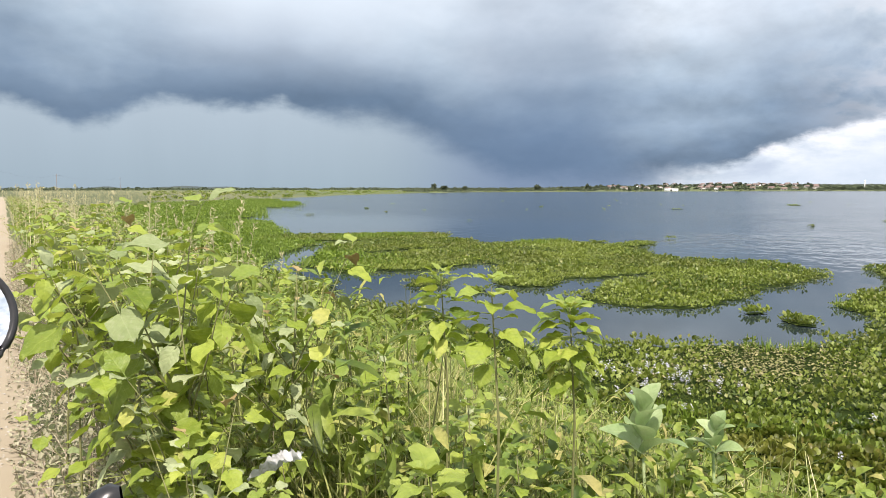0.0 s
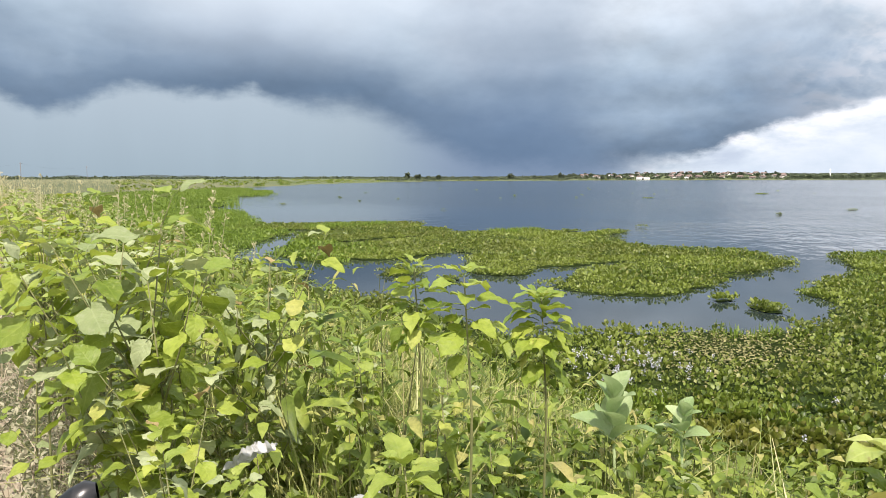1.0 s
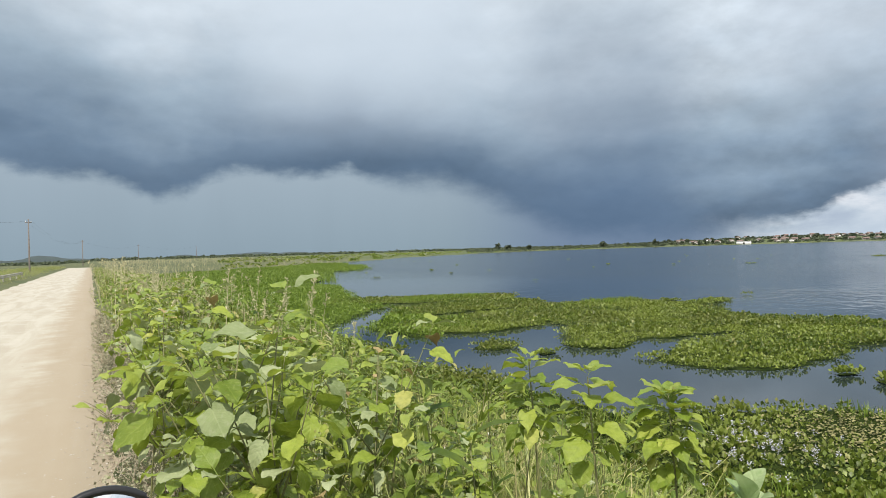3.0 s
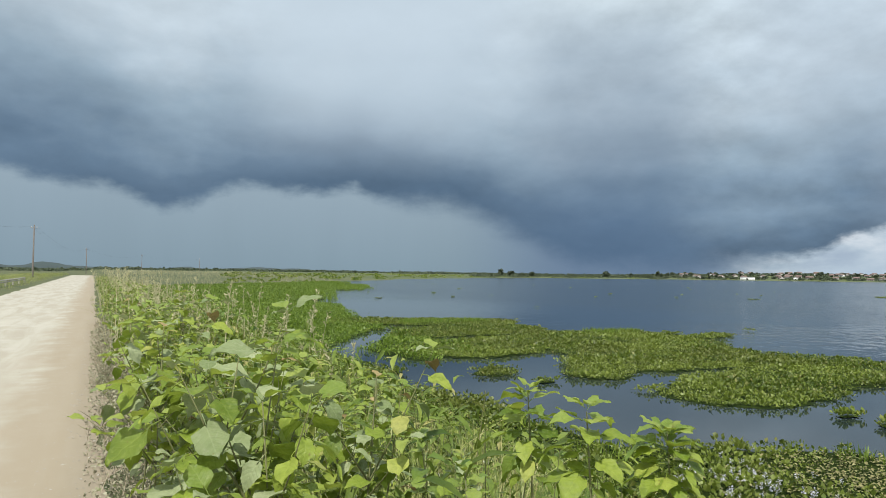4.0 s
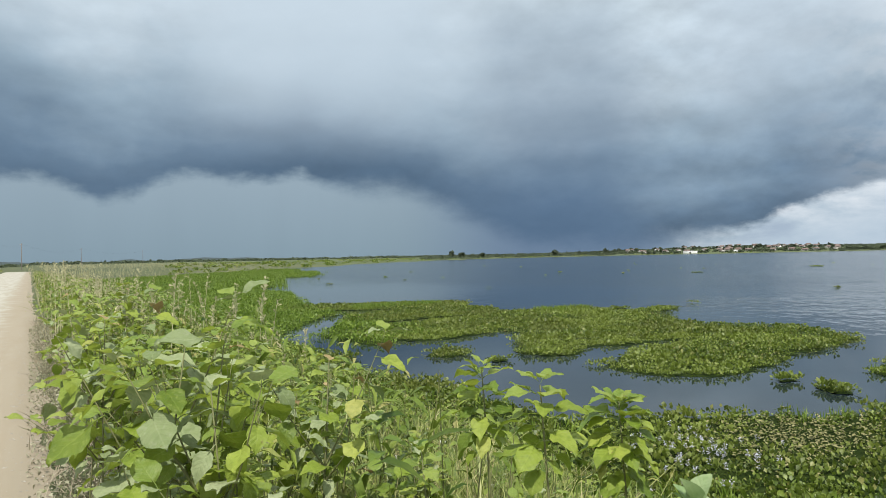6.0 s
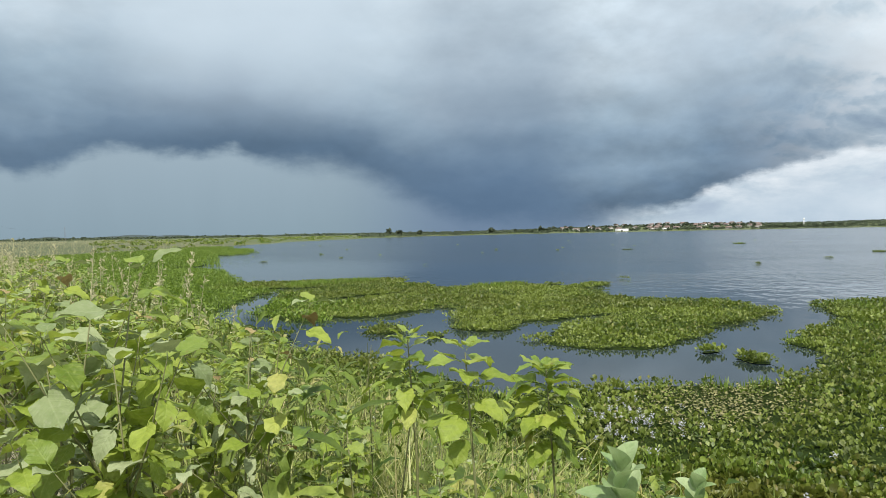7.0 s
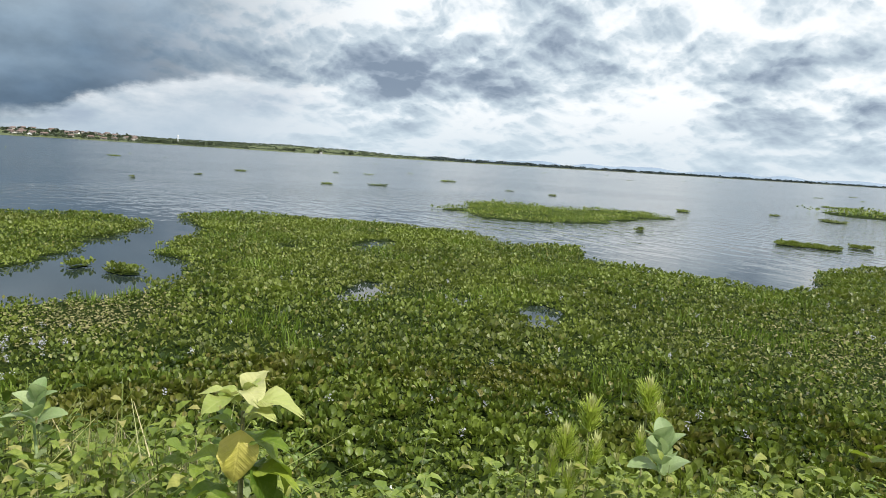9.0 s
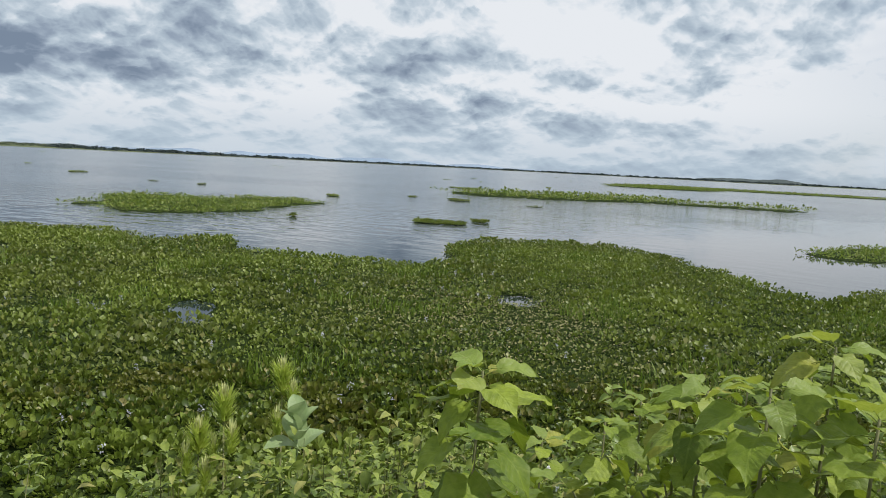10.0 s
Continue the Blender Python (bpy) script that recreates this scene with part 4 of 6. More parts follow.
def twigs(height, spread, count, r):
    """Leaf sites (place, outward yaw, relative height) and stem lines of a branching shrub."""
    lean = Vector((r.uniform(-0.12, 0.12), r.uniform(-0.12, 0.12), 0))
    top = Vector((0, 0, height)) + lean * height
    axis = [Vector((0, 0, -0.05)), Vector((0, 0, height * 0.35)) + lean * height * 0.2, Vector((0, 0, height * 0.7)) + lean * height * 0.55, top]
    lines, sites = [(axis, 0.0056 * height ** 0.5)], []
    ends = [(axis[1].lerp(top, 0.25), top)]
    for i in range(count):
        t = r.uniform(0.25, 0.75)
        base = Vector((0, 0, height * t)) + lean * height * t * 0.8
        a = i * 2.4 + r.uniform(-0.5, 0.5)
        out = Vector((math.cos(a), math.sin(a), 0)) * spread * r.uniform(0.6, 1.0)
        tip = base + out + Vector((0, 0, height * r.uniform(0.14, 0.36)))
        lines.append(([base, base.lerp(tip, 0.5) - Vector((0, 0, 0.02)), tip], 0.0034 * height ** 0.5))
        ends.append((base.lerp(tip, 0.25), tip))
    for a, b in ends:
        n = max(5, int((b - a).length / 0.042))
        for j in range(n):
            t = j / (n - 1)
            sites.append((a.lerp(b, t), j * 2.4 + r.uniform(-0.4, 0.4), t))
    return lines, sites


def shrub(name, label, category, height, spread, branches, leaf, mat, seed, group, whole=False, leaf_kinds=(0, 1, 2, 3)):
    """A leafy shrub: stems in one mesh, every leaf a mesh of its own (or, far off, one crown)."""
    r = random.Random(seed)
    ob = thing(name, label, category, group)
    TALL[ob.name] = height
    lines, sites = twigs(height, spread, branches, r)
    v, f = joined([tube(p, [w * (1 - 0.75 * i / (len(p) - 1)) for i in range(len(p))], 5) for p, w in lines])
    starts = [20 + 15 * i for i in range(len(lines) - 1)]
    forks = [(5 + i % 5, s, s + 2) for i, s in enumerate(starts)] if not whole else []
    part("stem", (v, np.concatenate([f, np.array(forks, int).reshape(-1, 3)])), M_STEM, ob)
    placed = []
    for p, yaw, t in sites:
        top = t > 0.93
        for extra in range(3 if top else 1):
            size = leaf * (r.uniform(0.45, 0.8) if top else r.uniform(0.65, 1.2))
            pitch = r.uniform(0.1, 0.8) if top else r.uniform(-0.75, 0.35)
            m = Matrix.Translation(p) @ Euler((pitch, r.uniform(-0.35, 0.35), yaw + extra * (2.1 if top else 2.9))).to_matrix().to_4x4() @ Matrix.Scale(size, 4)
            pick = r.random()
            placed.append((r.choice(leaf_kinds), m, M_WITHER if pick < 0.02 else M_DUSTGREEN if pick < 0.28 else M_YOUNG if t > 0.9 else mat))
    if whole:
        pairs = []
        for i, m, _ in placed:
            v, f = LEAVES_PLAIN[i]
            pairs.append((v @ np.array(m.to_3x3()).T + np.array(m.translation), f))
        part("foliage", joined(pairs), M_BROAD_STUFF, ob)
    else:
        for i, m, tissue in placed:
            lf = new("leaf", heart_mesh(i, tissue))
            lf.parent = ob
            lf.matrix_basis = m
    return ob


def ground_z(x, y):
    return float(terrain(np.array([x]), np.array([y]))[0])


def put(proto, x, y, yaw, scale=1.0, sink=0.0):
    return copy_thing(proto, pose(x, y, ground_z(x, y) - sink, 0, 0, yaw) @ Matrix.Scale(scale, 4))


GROUP_SHRUBS = "broad-leaved shrubs on the bank"
L_SHRUB = "light green broad-leaved shrub crowding the road bank"
near_kinds = [shrub("broadleaf_shrub", L_SHRUB, "shrub", h, s, b, l, M_BROAD, 20 + i, GROUP_SHRUBS)
              for i, (h, s, b, l) in enumerate(((1.5, 0.28, 7, 0.128), (1.35, 0.26, 7, 0.132), (1.4, 0.30, 8, 0.122), (1.25, 0.28, 7, 0.125), (1.1, 0.26, 6, 0.125)))]
far_kinds = [shrub("broadleaf_shrub", L_SHRUB, "shrub", h, s, b, l, M_BROAD, 40 + i, GROUP_SHRUBS, True)
             for i, (h, s, b, l) in enumerate(((1.4, 0.38, 7, 0.12), (1.2, 0.36, 6, 0.12), (1.5, 0.36, 6, 0.13), (1.0, 0.32, 6, 0.11)))]
slim_kinds = [shrub("broadleaf_shrub", "slender upright weed with whorled green leaves", "weed", h, 0.18, 6, l, M_BROAD, 80 + i, "slender weeds")
              for i, (h, l) in enumerate(((1.5, 0.14), (1.3, 0.13)))]


def at_bearing(kinds, rows, x0=0.0, y0=0.0):
    """Plants given by bearing and distance from a spot on the road edge, and the height of their tops."""
    for i, (az, d, top) in enumerate(rows):
        x, y = x0 + d * math.sin(radians(az)), y0 + d * math.cos(radians(az))
        proto = kinds[i % len(kinds)]
        put(proto, x, y, 67 * i, (top - ground_z(x, y)) / (1.04 * TALL[proto.name]))


at_bearing(near_kinds, [(16.5, 1.9, 1.56), (21, 2.0, 1.42), (22, 1.5, 1.08), (25, 1.6, 1.0), (14, 2.5, 1.5), (16, 2.8, 1.4), (22, 2.7, 1.36), (11, 3.3, 1.5), (13, 3.7, 1.45),
                        (18, 3.9, 1.3), (10, 4.4, 1.45), (12, 5.0, 1.4), (27, 2.5, 1.36), (21, 1.55, 0.85), (13, 5.7, 1.35), (9.5, 6.0, 1.35), (16.5, 4.8, 1.15), (26, 3.4, 1.1),
                        (22, 2.0, 1.2), (16, 2.1, 1.15), (24, 3.0, 1.2), (23, 4.2, 1.15)], -0.05, 0.2)


def whorled_weed(x, y, top, leaf, tiers, reach, seed):
    """One upright stem with crossed pairs of drooping leaves crowded towards its crown."""
    r = random.Random(seed)
    z0 = ground_z(x, y)
    h = top - z0
    ob = thing("whorled_weed", "tall upright weed with whorls of bright green leaves", "weed", "tall upright weeds", at=pose(x, y, z0))
    part("stem", tube([(0, 0, -0.05), (0.03, 0.01, h * 0.4), (0.02, -0.01, h * 0.75), (0, 0, h)], [0.006, 0.005, 0.004, 0.002], 6), M_STEM, ob)
    for i in range(tiers):
        t = i / (tiers - 1)
        count = 4 if t < 0.85 else 5
        for s in range(count):
            lf = new("leaf", heart_mesh(r.randrange(4), M_YOUNG if t > 0.7 else M_BROAD))
            lf.parent = ob
            size = 1.08 * leaf * (0.55 + 0.55 * math.sin(math.pi * (0.15 + 0.65 * t))) * r.uniform(0.75, 1.15) * (1.0 if t < 0.85 else 0.65)
            z = h - reach * (1 - t) ** 1.2 + r.uniform(-0.015, 0.015)
            a = i * 0.8 + s * 2 * math.pi / count + r.uniform(-0.4, 0.4)
            off = r.uniform(0.0, 0.035) * (1 - 0.7 * t)
            lf.matrix_basis = pose(off * -math.sin(a), off * math.cos(a), z) @ Euler((-0.6 + 1.3 * t + r.uniform(-0.3, 0.3), r.uniform(-0.35, 0.35), a)).to_matrix().to_4x4() @ Matrix.Scale(size, 4)


for i, (az, d, top, leaf, tiers, reach) in enumerate(((38.2, 2.2, 1.36, 0.095, 9, 0.24), (42.2, 1.8, 1.38, 0.095, 6, 0.18), (48.8, 2.15, 1.27, 0.095, 13, 0.22), (35.5, 1.75, 0.88, 0.075, 6, 0.3), (44.5, 2.0, 0.85, 0.08, 6, 0.3),
                                                      (52.5, 1.9, 0.75, 0.10, 7, 0.3), (33.5, 2.4, 1.05, 0.08, 6, 0.3), (40.5, 2.3, 0.9, 0.08, 6, 0.3), (46.5, 1.7, 0.75, 0.08, 6, 0.3), (37.0, 1.6, 0.95, 0.12, 6, 0.22), (71.5, 2.3, 0.72, 0.09, 8, 0.28), (60.5, 2.2, 0.58, 0.09, 7, 0.25))):
    whorled_weed(-0.04 + d * math.sin(radians(az)), 0.05 + d * math.cos(radians(az)), top, leaf, tiers, reach, 300 + i)
at_bearing(slim_kinds, [(36, 2.9, 0.95), (43, 3.1, 0.75)], -0.05, 0.2)
at_bearing(slim_kinds, [(60, 2.3, 0.7), (74, 2.6, 0.5), (90, 2.4, 0.42), (98, 2.2, 0.5)])


def sunflower_weed(x, y, top, leaf, count, shoots, seed):
    """A stout stem with a crown of heart-shaped leaves, larger and hanging lower down, and a few side shoots."""
    r = random.Random(seed)
    z0 = ground_z(x, y)
    h = top - z0
    ob = thing("sunflower_weed", "tall weed with large soft heart-shaped green leaves", "weed", "large-leaved weeds", at=pose(x, y, z0))
    lean = r.uniform(-0.05, 0.05)
    axis = [Vector((0, 0, -0.05)), Vector((lean, 0.02, h * 0.5)), Vector((lean * 0.4, 0, h * 0.98))]
    tubes = [tube(axis, [0.007, 0.0055, 0.003], 6)]
    sites = []
    for i in range(count):
        q = i / (count - 1)
        sites.append((axis[2] - Vector((-lean * 0.6 * q, 0, 2.4 * leaf * q ** 1.7)), i * 2.4 + r.uniform(-0.4, 0.4), 0.50 - 1.0 * q ** 0.6 + r.uniform(-0.3, 0.25), leaf * (0.66 + 0.36 * min(1.0, 2.6 * q)) * r.uniform(0.8, 1.15), q))
    for s in range(shoots):
        a = r.uniform(0, 6.28)
        foot = axis[1].lerp(axis[2], r.uniform(0.0, 0.55))
        tip = foot + Vector((math.cos(a) * 0.14, math.sin(a) * 0.14, r.uniform(0.06, 0.2)))
        tubes.append(tube([foot, foot.lerp(tip, 0.5) - Vector((0, 0, 0.015)), tip], [0.005, 0.004, 0.0025], 5))
        for i in range(6):
            sites.append((foot.lerp(tip, 1.0 - 0.09 * i), a + i * 2.4, 0.5 - 0.22 * i + r.uniform(-0.2, 0.2), leaf * r.uniform(0.45, 0.85), 0.2 + 0.12 * i))
    part("stem", joined(tubes), M_STEM, ob)
    for p, yaw, pitch, size, q in sites:
        lf = new("leaf", heart_mesh(r.randrange(4), M_YOUNG if q < 0.16 else M_SUNFLOWER))
        lf.parent = ob
        lf.matrix_basis = Matrix.Translation(p) @ Euler((pitch, r.uniform(-0.35, 0.35), yaw)).to_matrix().to_4x4() @ Matrix.Scale(size, 4)


for i, (az, d, top, leaf, count, shoots) in enumerate(((122.5, 1.22, 1.25, 0.15, 24, 3), (143, 1.6, 1.16, 0.14, 20, 3), (148, 1.4, 1.24, 0.17, 20, 3), (134, 1.75, 0.98, 0.12, 18, 4), (152, 1.75, 1.28, 0.15, 20, 3), (128.5, 1.9, 0.84, 0.11, 18, 4),
                                                       (146, 2.2, 1.02, 0.13, 18, 3), (156, 1.4, 1.22, 0.15, 20, 3), (118, 2.0, 0.62, 0.10, 16, 3), (113, 1.7, 0.62, 0.11, 16, 3), (127, 1.5, 0.90, 0.12, 18, 3), (137, 2.3, 0.88, 0.12, 18, 4), (139.5, 1.35, 0.92, 0.14, 18, 3), (131, 1.35, 0.78, 0.12, 18, 3),
                                                       (140.5, 1.9, 1.04, 0.13, 18, 4), (150, 2.1, 1.12, 0.14, 18, 3))):
    sunflower_weed(0.07 + d * math.sin(radians(az)), -0.18 + d * math.cos(radians(az)), top, leaf, count, shoots, 500 + i)
at_bearing(slim_kinds, [(27, 1.35, 0.98), (24, 1.3, 0.9)], -0.03, 0.05)
for i in range(34):
    u, v = rng.uniform(6.5, 17), rng.uniform(0.35, 2.8)
    x, y = xy(u, v)
    put((near_kinds[i % 5] if i < 4 else far_kinds[i % 4]), x, y, rng.uniform(0, 360), rng.uniform(0.75, 1.05))
for i in range(150):
    u, v = 12 + 45 * rng.uniform() ** 1.4, rng.uniform(0.35, 5.0)
    x, y = xy(u, v)
    put(far_kinds[i % 4], x, y, rng.uniform(0, 360), rng.uniform(0.7, 1.05))
for i in range(34):
    u, v = rng.uniform(1.7, 9), rng.uniform(0.45, 2.3)
    x, y = xy(u, v)
    put(far_kinds[i % 4], x, y, rng.uniform(0, 360), rng.uniform(0.72, 0.95) - 0.25 * float(smooth((v - 0.7) / 1.4)))
for i in range(80):
    u, v = rng.uniform(-4, 12), rng.uniform(1.3, 5.4)
    x, y = xy(u, v)
    put(far_kinds[i % 4], x, y, rng.uniform(0, 360), rng.uniform(0.42, 0.7) + 0.14 * float(smooth((y - 0.5) / 3)))
for i in range(22):
    u, v = rng.uniform(-9, -1.8), rng.uniform(0.8, 4)
    x, y = xy(u, v)
    put(far_kinds[i % 4], x, y, rng.uniform(0, 360), rng.uniform(0.6, 0.85))
for proto in near_kinds + far_kinds + slim_kinds:
    u, v = rng.uniform(18, 30), rng.uniform(0.6, 2)
    x, y = xy(u, v)
    proto.matrix_basis = pose(x, y, ground_z(x, y))


def bank_points(n, u0, u1, v0, v1, weight=None):
    u, v = rng.uniform(u0, u1, n), rng.uniform(v0, v1, n)
    x, y = xy(u, v)
    if weight is not None:
        k = rng.uniform(0, 1, n) < weight(x, y)
        x, y = x[k], y[k]
    z = terrain(x, y)
    dry = z > WATER - 0.12
    return x[dry], y[dry], z[dry]


NARROW = leaf_shape(0.26, 3, 0.35, 0.6, 0.8)
SMALL4 = leaf_shape(0.58, 3, 0.35, 0.25, 0.55)
SMALL = leaf_shape(0.52, 3, 0.35, 0.25, 0.6)
FAR_LEAF = leaf_shape(0.6, 2, 0.3, 0.25, 0.6)


def herb_mass(x, y, z, height, leaf, per, shape):
    """Leaves round many short upright stems, and those stems."""
    n = len(x)
    h = height * rng.uniform(0.55, 1.1, n)
    lx, ly = rng.normal(0, 0.09, n), rng.normal(0, 0.09, n)
    t = rng.uniform(0.25, 1.0, (n, per))
    jit = rng.normal(0, 0.05, (n, per, 2))
    px = (x + 0)[:, None] + lx[:, None] * t + jit[..., 0]
    py = (y + 0)[:, None] + ly[:, None] * t + jit[..., 1]
    pz = z[:, None] + h[:, None] * t
    k = n * per
    m = turns(rng.uniform(0, 6.3, k), rng.normal(0.1, 0.5, k), rng.normal(0, 0.35, k))
    leaves = scatter(shape, m, np.stack([px.ravel(), py.ravel(), pz.ravel()], -1), leaf * rng.uniform(0.6, 1.35, k))
    stem = blade_shape(0.05, 0.010, 2)
    m = turns(rng.uniform(0, 6.3, n), rng.normal(0, 0.08, n), rng.normal(0, 0.08, n))
    return leaves, scatter(stem, m, np.stack([x, y, z - 0.03], -1), h)


def grass_mass(x, y, z, height, per=9):
    n = len(x) * per
    px, py, pz = (np.repeat(a, per) for a in (x, y, z))
    px, py = px + rng.normal(0, 0.05, n), py + rng.normal(0, 0.05, n)
    kinds = [blade_shape(0.45, 0.0105), blade_shape(0.85, 0.010, 4), blade_shape(0.2, 0.008)]
    pick = rng.integers(0, 3, n)
    out = []
    for i, shape in enumerate(kinds):
        s = pick == i
        m = turns(rng.uniform(0, 6.3, s.sum()), rng.normal(0, 0.16, s.sum()), rng.normal(0, 0.16, s.sum()))
        out.append(scatter(shape, m, np.stack([px[s], py[s], pz[s] - 0.03], -1), (np.repeat(height, per)[s] if np.ndim(height) else height) * rng.uniform(0.5, 1.2, s.sum())))
    return joined(out)


grassy = lambda x, y: np.clip(-0.25 + 0.6 * smooth((y - 0.3) / 2.5) + 0.4 * field(x, y, 1.6, 21) + 0.9 * np.exp(-((x - 2.0) ** 2 + (y - 3.2) ** 2) / 5.0), 0, 1)
leafy = lambda x, y: np.clip(0.9 - 0.45 * field(x, y, 1.6, 21), 0.3, 1) * (1 - 0.7 * np.exp(-((x - 2.0) ** 2 + (y - 3.2) ** 2) / 4.0))

def bank_height(x, y):
    """The weeds stand tall along the road to the north and low to the south."""
    return (0.52 + 0.62 * smooth((y - 0.2) / 2.4)) * (1 - 0.3 * smooth((uv(x, y)[1] - 2.2) / 2.5)) + 0.14 * field(x, y, 1.1, 31)


def near_patch(n, x0, x1, y0, y1):
    x, y = rng.uniform(x0, x1, n), rng.uniform(y0, y1, n)
    return x, y, terrain(x, y)


weeds = thing("bank_weeds", "dense light green herbs covering the slope to the lake", "weeds", kind="stuff")
x, y, z = bank_points(3700, -7, 14, 0.45, 6.2, leafy)
close = uv(x, y)[1] < 2.4
leaves, stems = herb_mass(x[~close], y[~close], z[~close], bank_height(x[~close], y[~close]), 0.085, 11, FAR_LEAF)
part("leaves", leaves, M_HERB, weeds)
part("stems", stems, M_STEM, weeds)
leaves, stems = herb_mass(x[close], y[close], z[close], bank_height(x[close], y[close]), 0.08, 13, SMALL)
part("leaves", leaves, M_HERB, weeds)
part("stems", stems, M_STEM, weeds)
x, y, z = bank_points(2100, -6, 10, 0.9, 5.8, leafy)
leaves, stems = herb_mass(x, y, z, 1.12 * bank_height(x, y), 0.15, 10, NARROW)
part("leaves", leaves, M_HERB, weeds)
part("stems", stems, M_STEM, weeds)
x, y, z = near_patch(260, 0.75, 3.0, -2.6, -0.7)
leaves, stems = herb_mass(x, y, z, 0.50 + 0.1 * field(x, y, 0.6, 51), 0.10, 10, SMALL4)
part("leaves", leaves, M_HERB, weeds)
part("stems", stems, M_STEM, weeds)
x, y, z = near_patch(1150, 0.7, 2.9, -0.9, 3.2)
leaves, stems = herb_mass(x, y, z, 0.52 + 0.14 * field(x, y, 0.5, 52) + 0.12 * smooth(y / 2.5), 0.055, 16, SMALL4)
part("leaves", leaves, M_HERB, weeds)
part("stems", stems, M_STEM, weeds)
for n, x0, x1, y0, y1, crest in ((700, 2.1, 3.4, -2.0, -0.4, 0.34), (380, 2.1, 3.3, -0.4, 0.8, 0.22), (420, 1.8, 3.0, 0.9, 2.4, 0.50), (230, 1.0, 2.0, 0.9, 2.3, 0.62), (200, 1.2, 2.1, 0.2, 0.9, 0.42)):
    x, y, z = near_patch(n, x0, x1, y0, y1)
    leaves, stems = herb_mass(x, y, z, crest - z - 0.5 * np.maximum(0, x - 2.8) + 0.16 * field(x, y, 0.4, 53), 0.062, 17, SMALL4)
    part("leaves", leaves, M_HERB, weeds)
    part("stems", stems, M_STEM, weeds)
x, y, z = bank_points(3000, 14, 75, 0.4, 8.0)
leaves, stems = herb_mass(x, y, z, 0.9, 0.21, 6, FAR_LEAF)
part("leaves", leaves, M_HERB, weeds)

grass = thing("bank_grass", "tall light green grass with dry straw among the weeds", "grass", kind="stuff")
x, y, z = bank_points(5600, -6, 15, 0.9, 6.0, grassy)
part("blades", grass_mass(x, y, z, 0.88 * bank_height(x, y), 12), M_GRASS, grass)
x, y, z = near_patch(620, 0.9, 3.0, 1.0, 3.4)
part("blades", grass_mass(x, y, z, 0.62 - 0.75 * z, 9), M_GRASS, grass)
x, y, z = bank_points(1300, 2.0, 14, 0.8, 5.0)
part("straw", grass_mass(x, y, z, 0.80, 4), M_DRY, grass, "pale dry straw stalks")
x, y, z = bank_points(3500, 15, 130, 0.3, 9.0)
part("blades", grass_mass(x, y, z, 1.1, 4), M_GRASS, grass)
x, y, z = bank_points(5200, 10, 210, -16.0, -5.9)
part("blades", grass_mass(x, y, z, 0.75, 4), M_GRASS, grass)

x, y, z = bank_points(2800, 90, 420, 3.0, 75.0, lambda a, b: (shore_distance(a, b) > -2) * 1.0)
part("tufts", grass_mass(x, y, z, 1.6, 4), M_SEED, grass, "pale seeding meadow grass")

# tall seeding grass that stands over the road edge further on
PANICLE = np.array([(0, 0, 0), (0.05, 0.012, 0.05), (0.04, -0.01, 0.07)]), np.array([(0, 1, 2)])
reeds = thing("seeding_grass", "tall pale seeding grass stems at the road edge", "grass", kind="stuff")
x, y, z = bank_points(300, 7, 45, 0.2, 2.6)
h = rng.uniform(1.2, 1.95, len(x))
m = turns(rng.uniform(0, 6.3, len(x)), rng.normal(0, 0.1, len(x)), rng.normal(0, 0.1, len(x)))
pairs = [scatter(blade_shape(0.12, 0.006, 3), m, np.stack([x, y, z], -1), h)]
for j in range(26):
    t = rng.uniform(0.7, 1.0, len(x))
    loc = np.einsum("nij,nj->ni", m, np.stack([0 * t, 0.12 * t * t, t * (1 - 0.042 * t)], -1)) * h[:, None] + np.stack([x, y, z], -1)
    pairs.append(scatter(PANICLE, turns(rng.uniform(0, 6.3, len(x)), rng.normal(0, 0.5, len(x)), rng.normal(0, 0.5, len(x))), loc, rng.uniform(0.35, 0.9, len(x))))
part("stems", joined(pairs), M_SEED, reeds)

# dry twigs and dead leaves where the bank meets the road
twig = thing("dry_brush", "grey dry twigs and dead leaves at the road edge", "brush", kind="stuff")
x, y, z = bank_points(1500, -6, 24, 0.04, 0.6)
n = len(x) * 4
px, py, pz = (np.repeat(a, 4) for a in (x, y, z))
part("twigs", scatter(blade_shape(0.3, 0.022, 3), turns(rng.uniform(0, 6.3, n), rng.normal(0, 0.75, n), rng.normal(0, 0.75, n)), np.stack([px + rng.normal(0, 0.06, n), py + rng.normal(0, 0.06, n), pz + rng.uniform(-0.02, 0.12, n)], -1), rng.uniform(0.1, 0.36, n)), M_DRY, twig)
x, y, z = bank_points(9500, -6, 6, -0.1, 0.75)
x2, y2, z2 = bank_points(4200, 6, 22, -0.12, 0.6)
x, y, z = np.concatenate([x, x2]), np.concatenate([y, y2]), np.concatenate([z, z2])
n = len(x)
part("dead_leaves", scatter(SMALL, turns(rng.uniform(0, 6.3, n), rng.normal(0, 0.6, n), rng.normal(0, 0.6, n)), np.stack([x, y, z + 0.04 + rng.uniform(0.0, 0.34, n) * smooth((uv(x, y)[1] + 0.15) / 0.4)], -1), rng.uniform(0.022, 0.055, n)), M_DUSTY, twig, "dusty grey-green dead leaves")

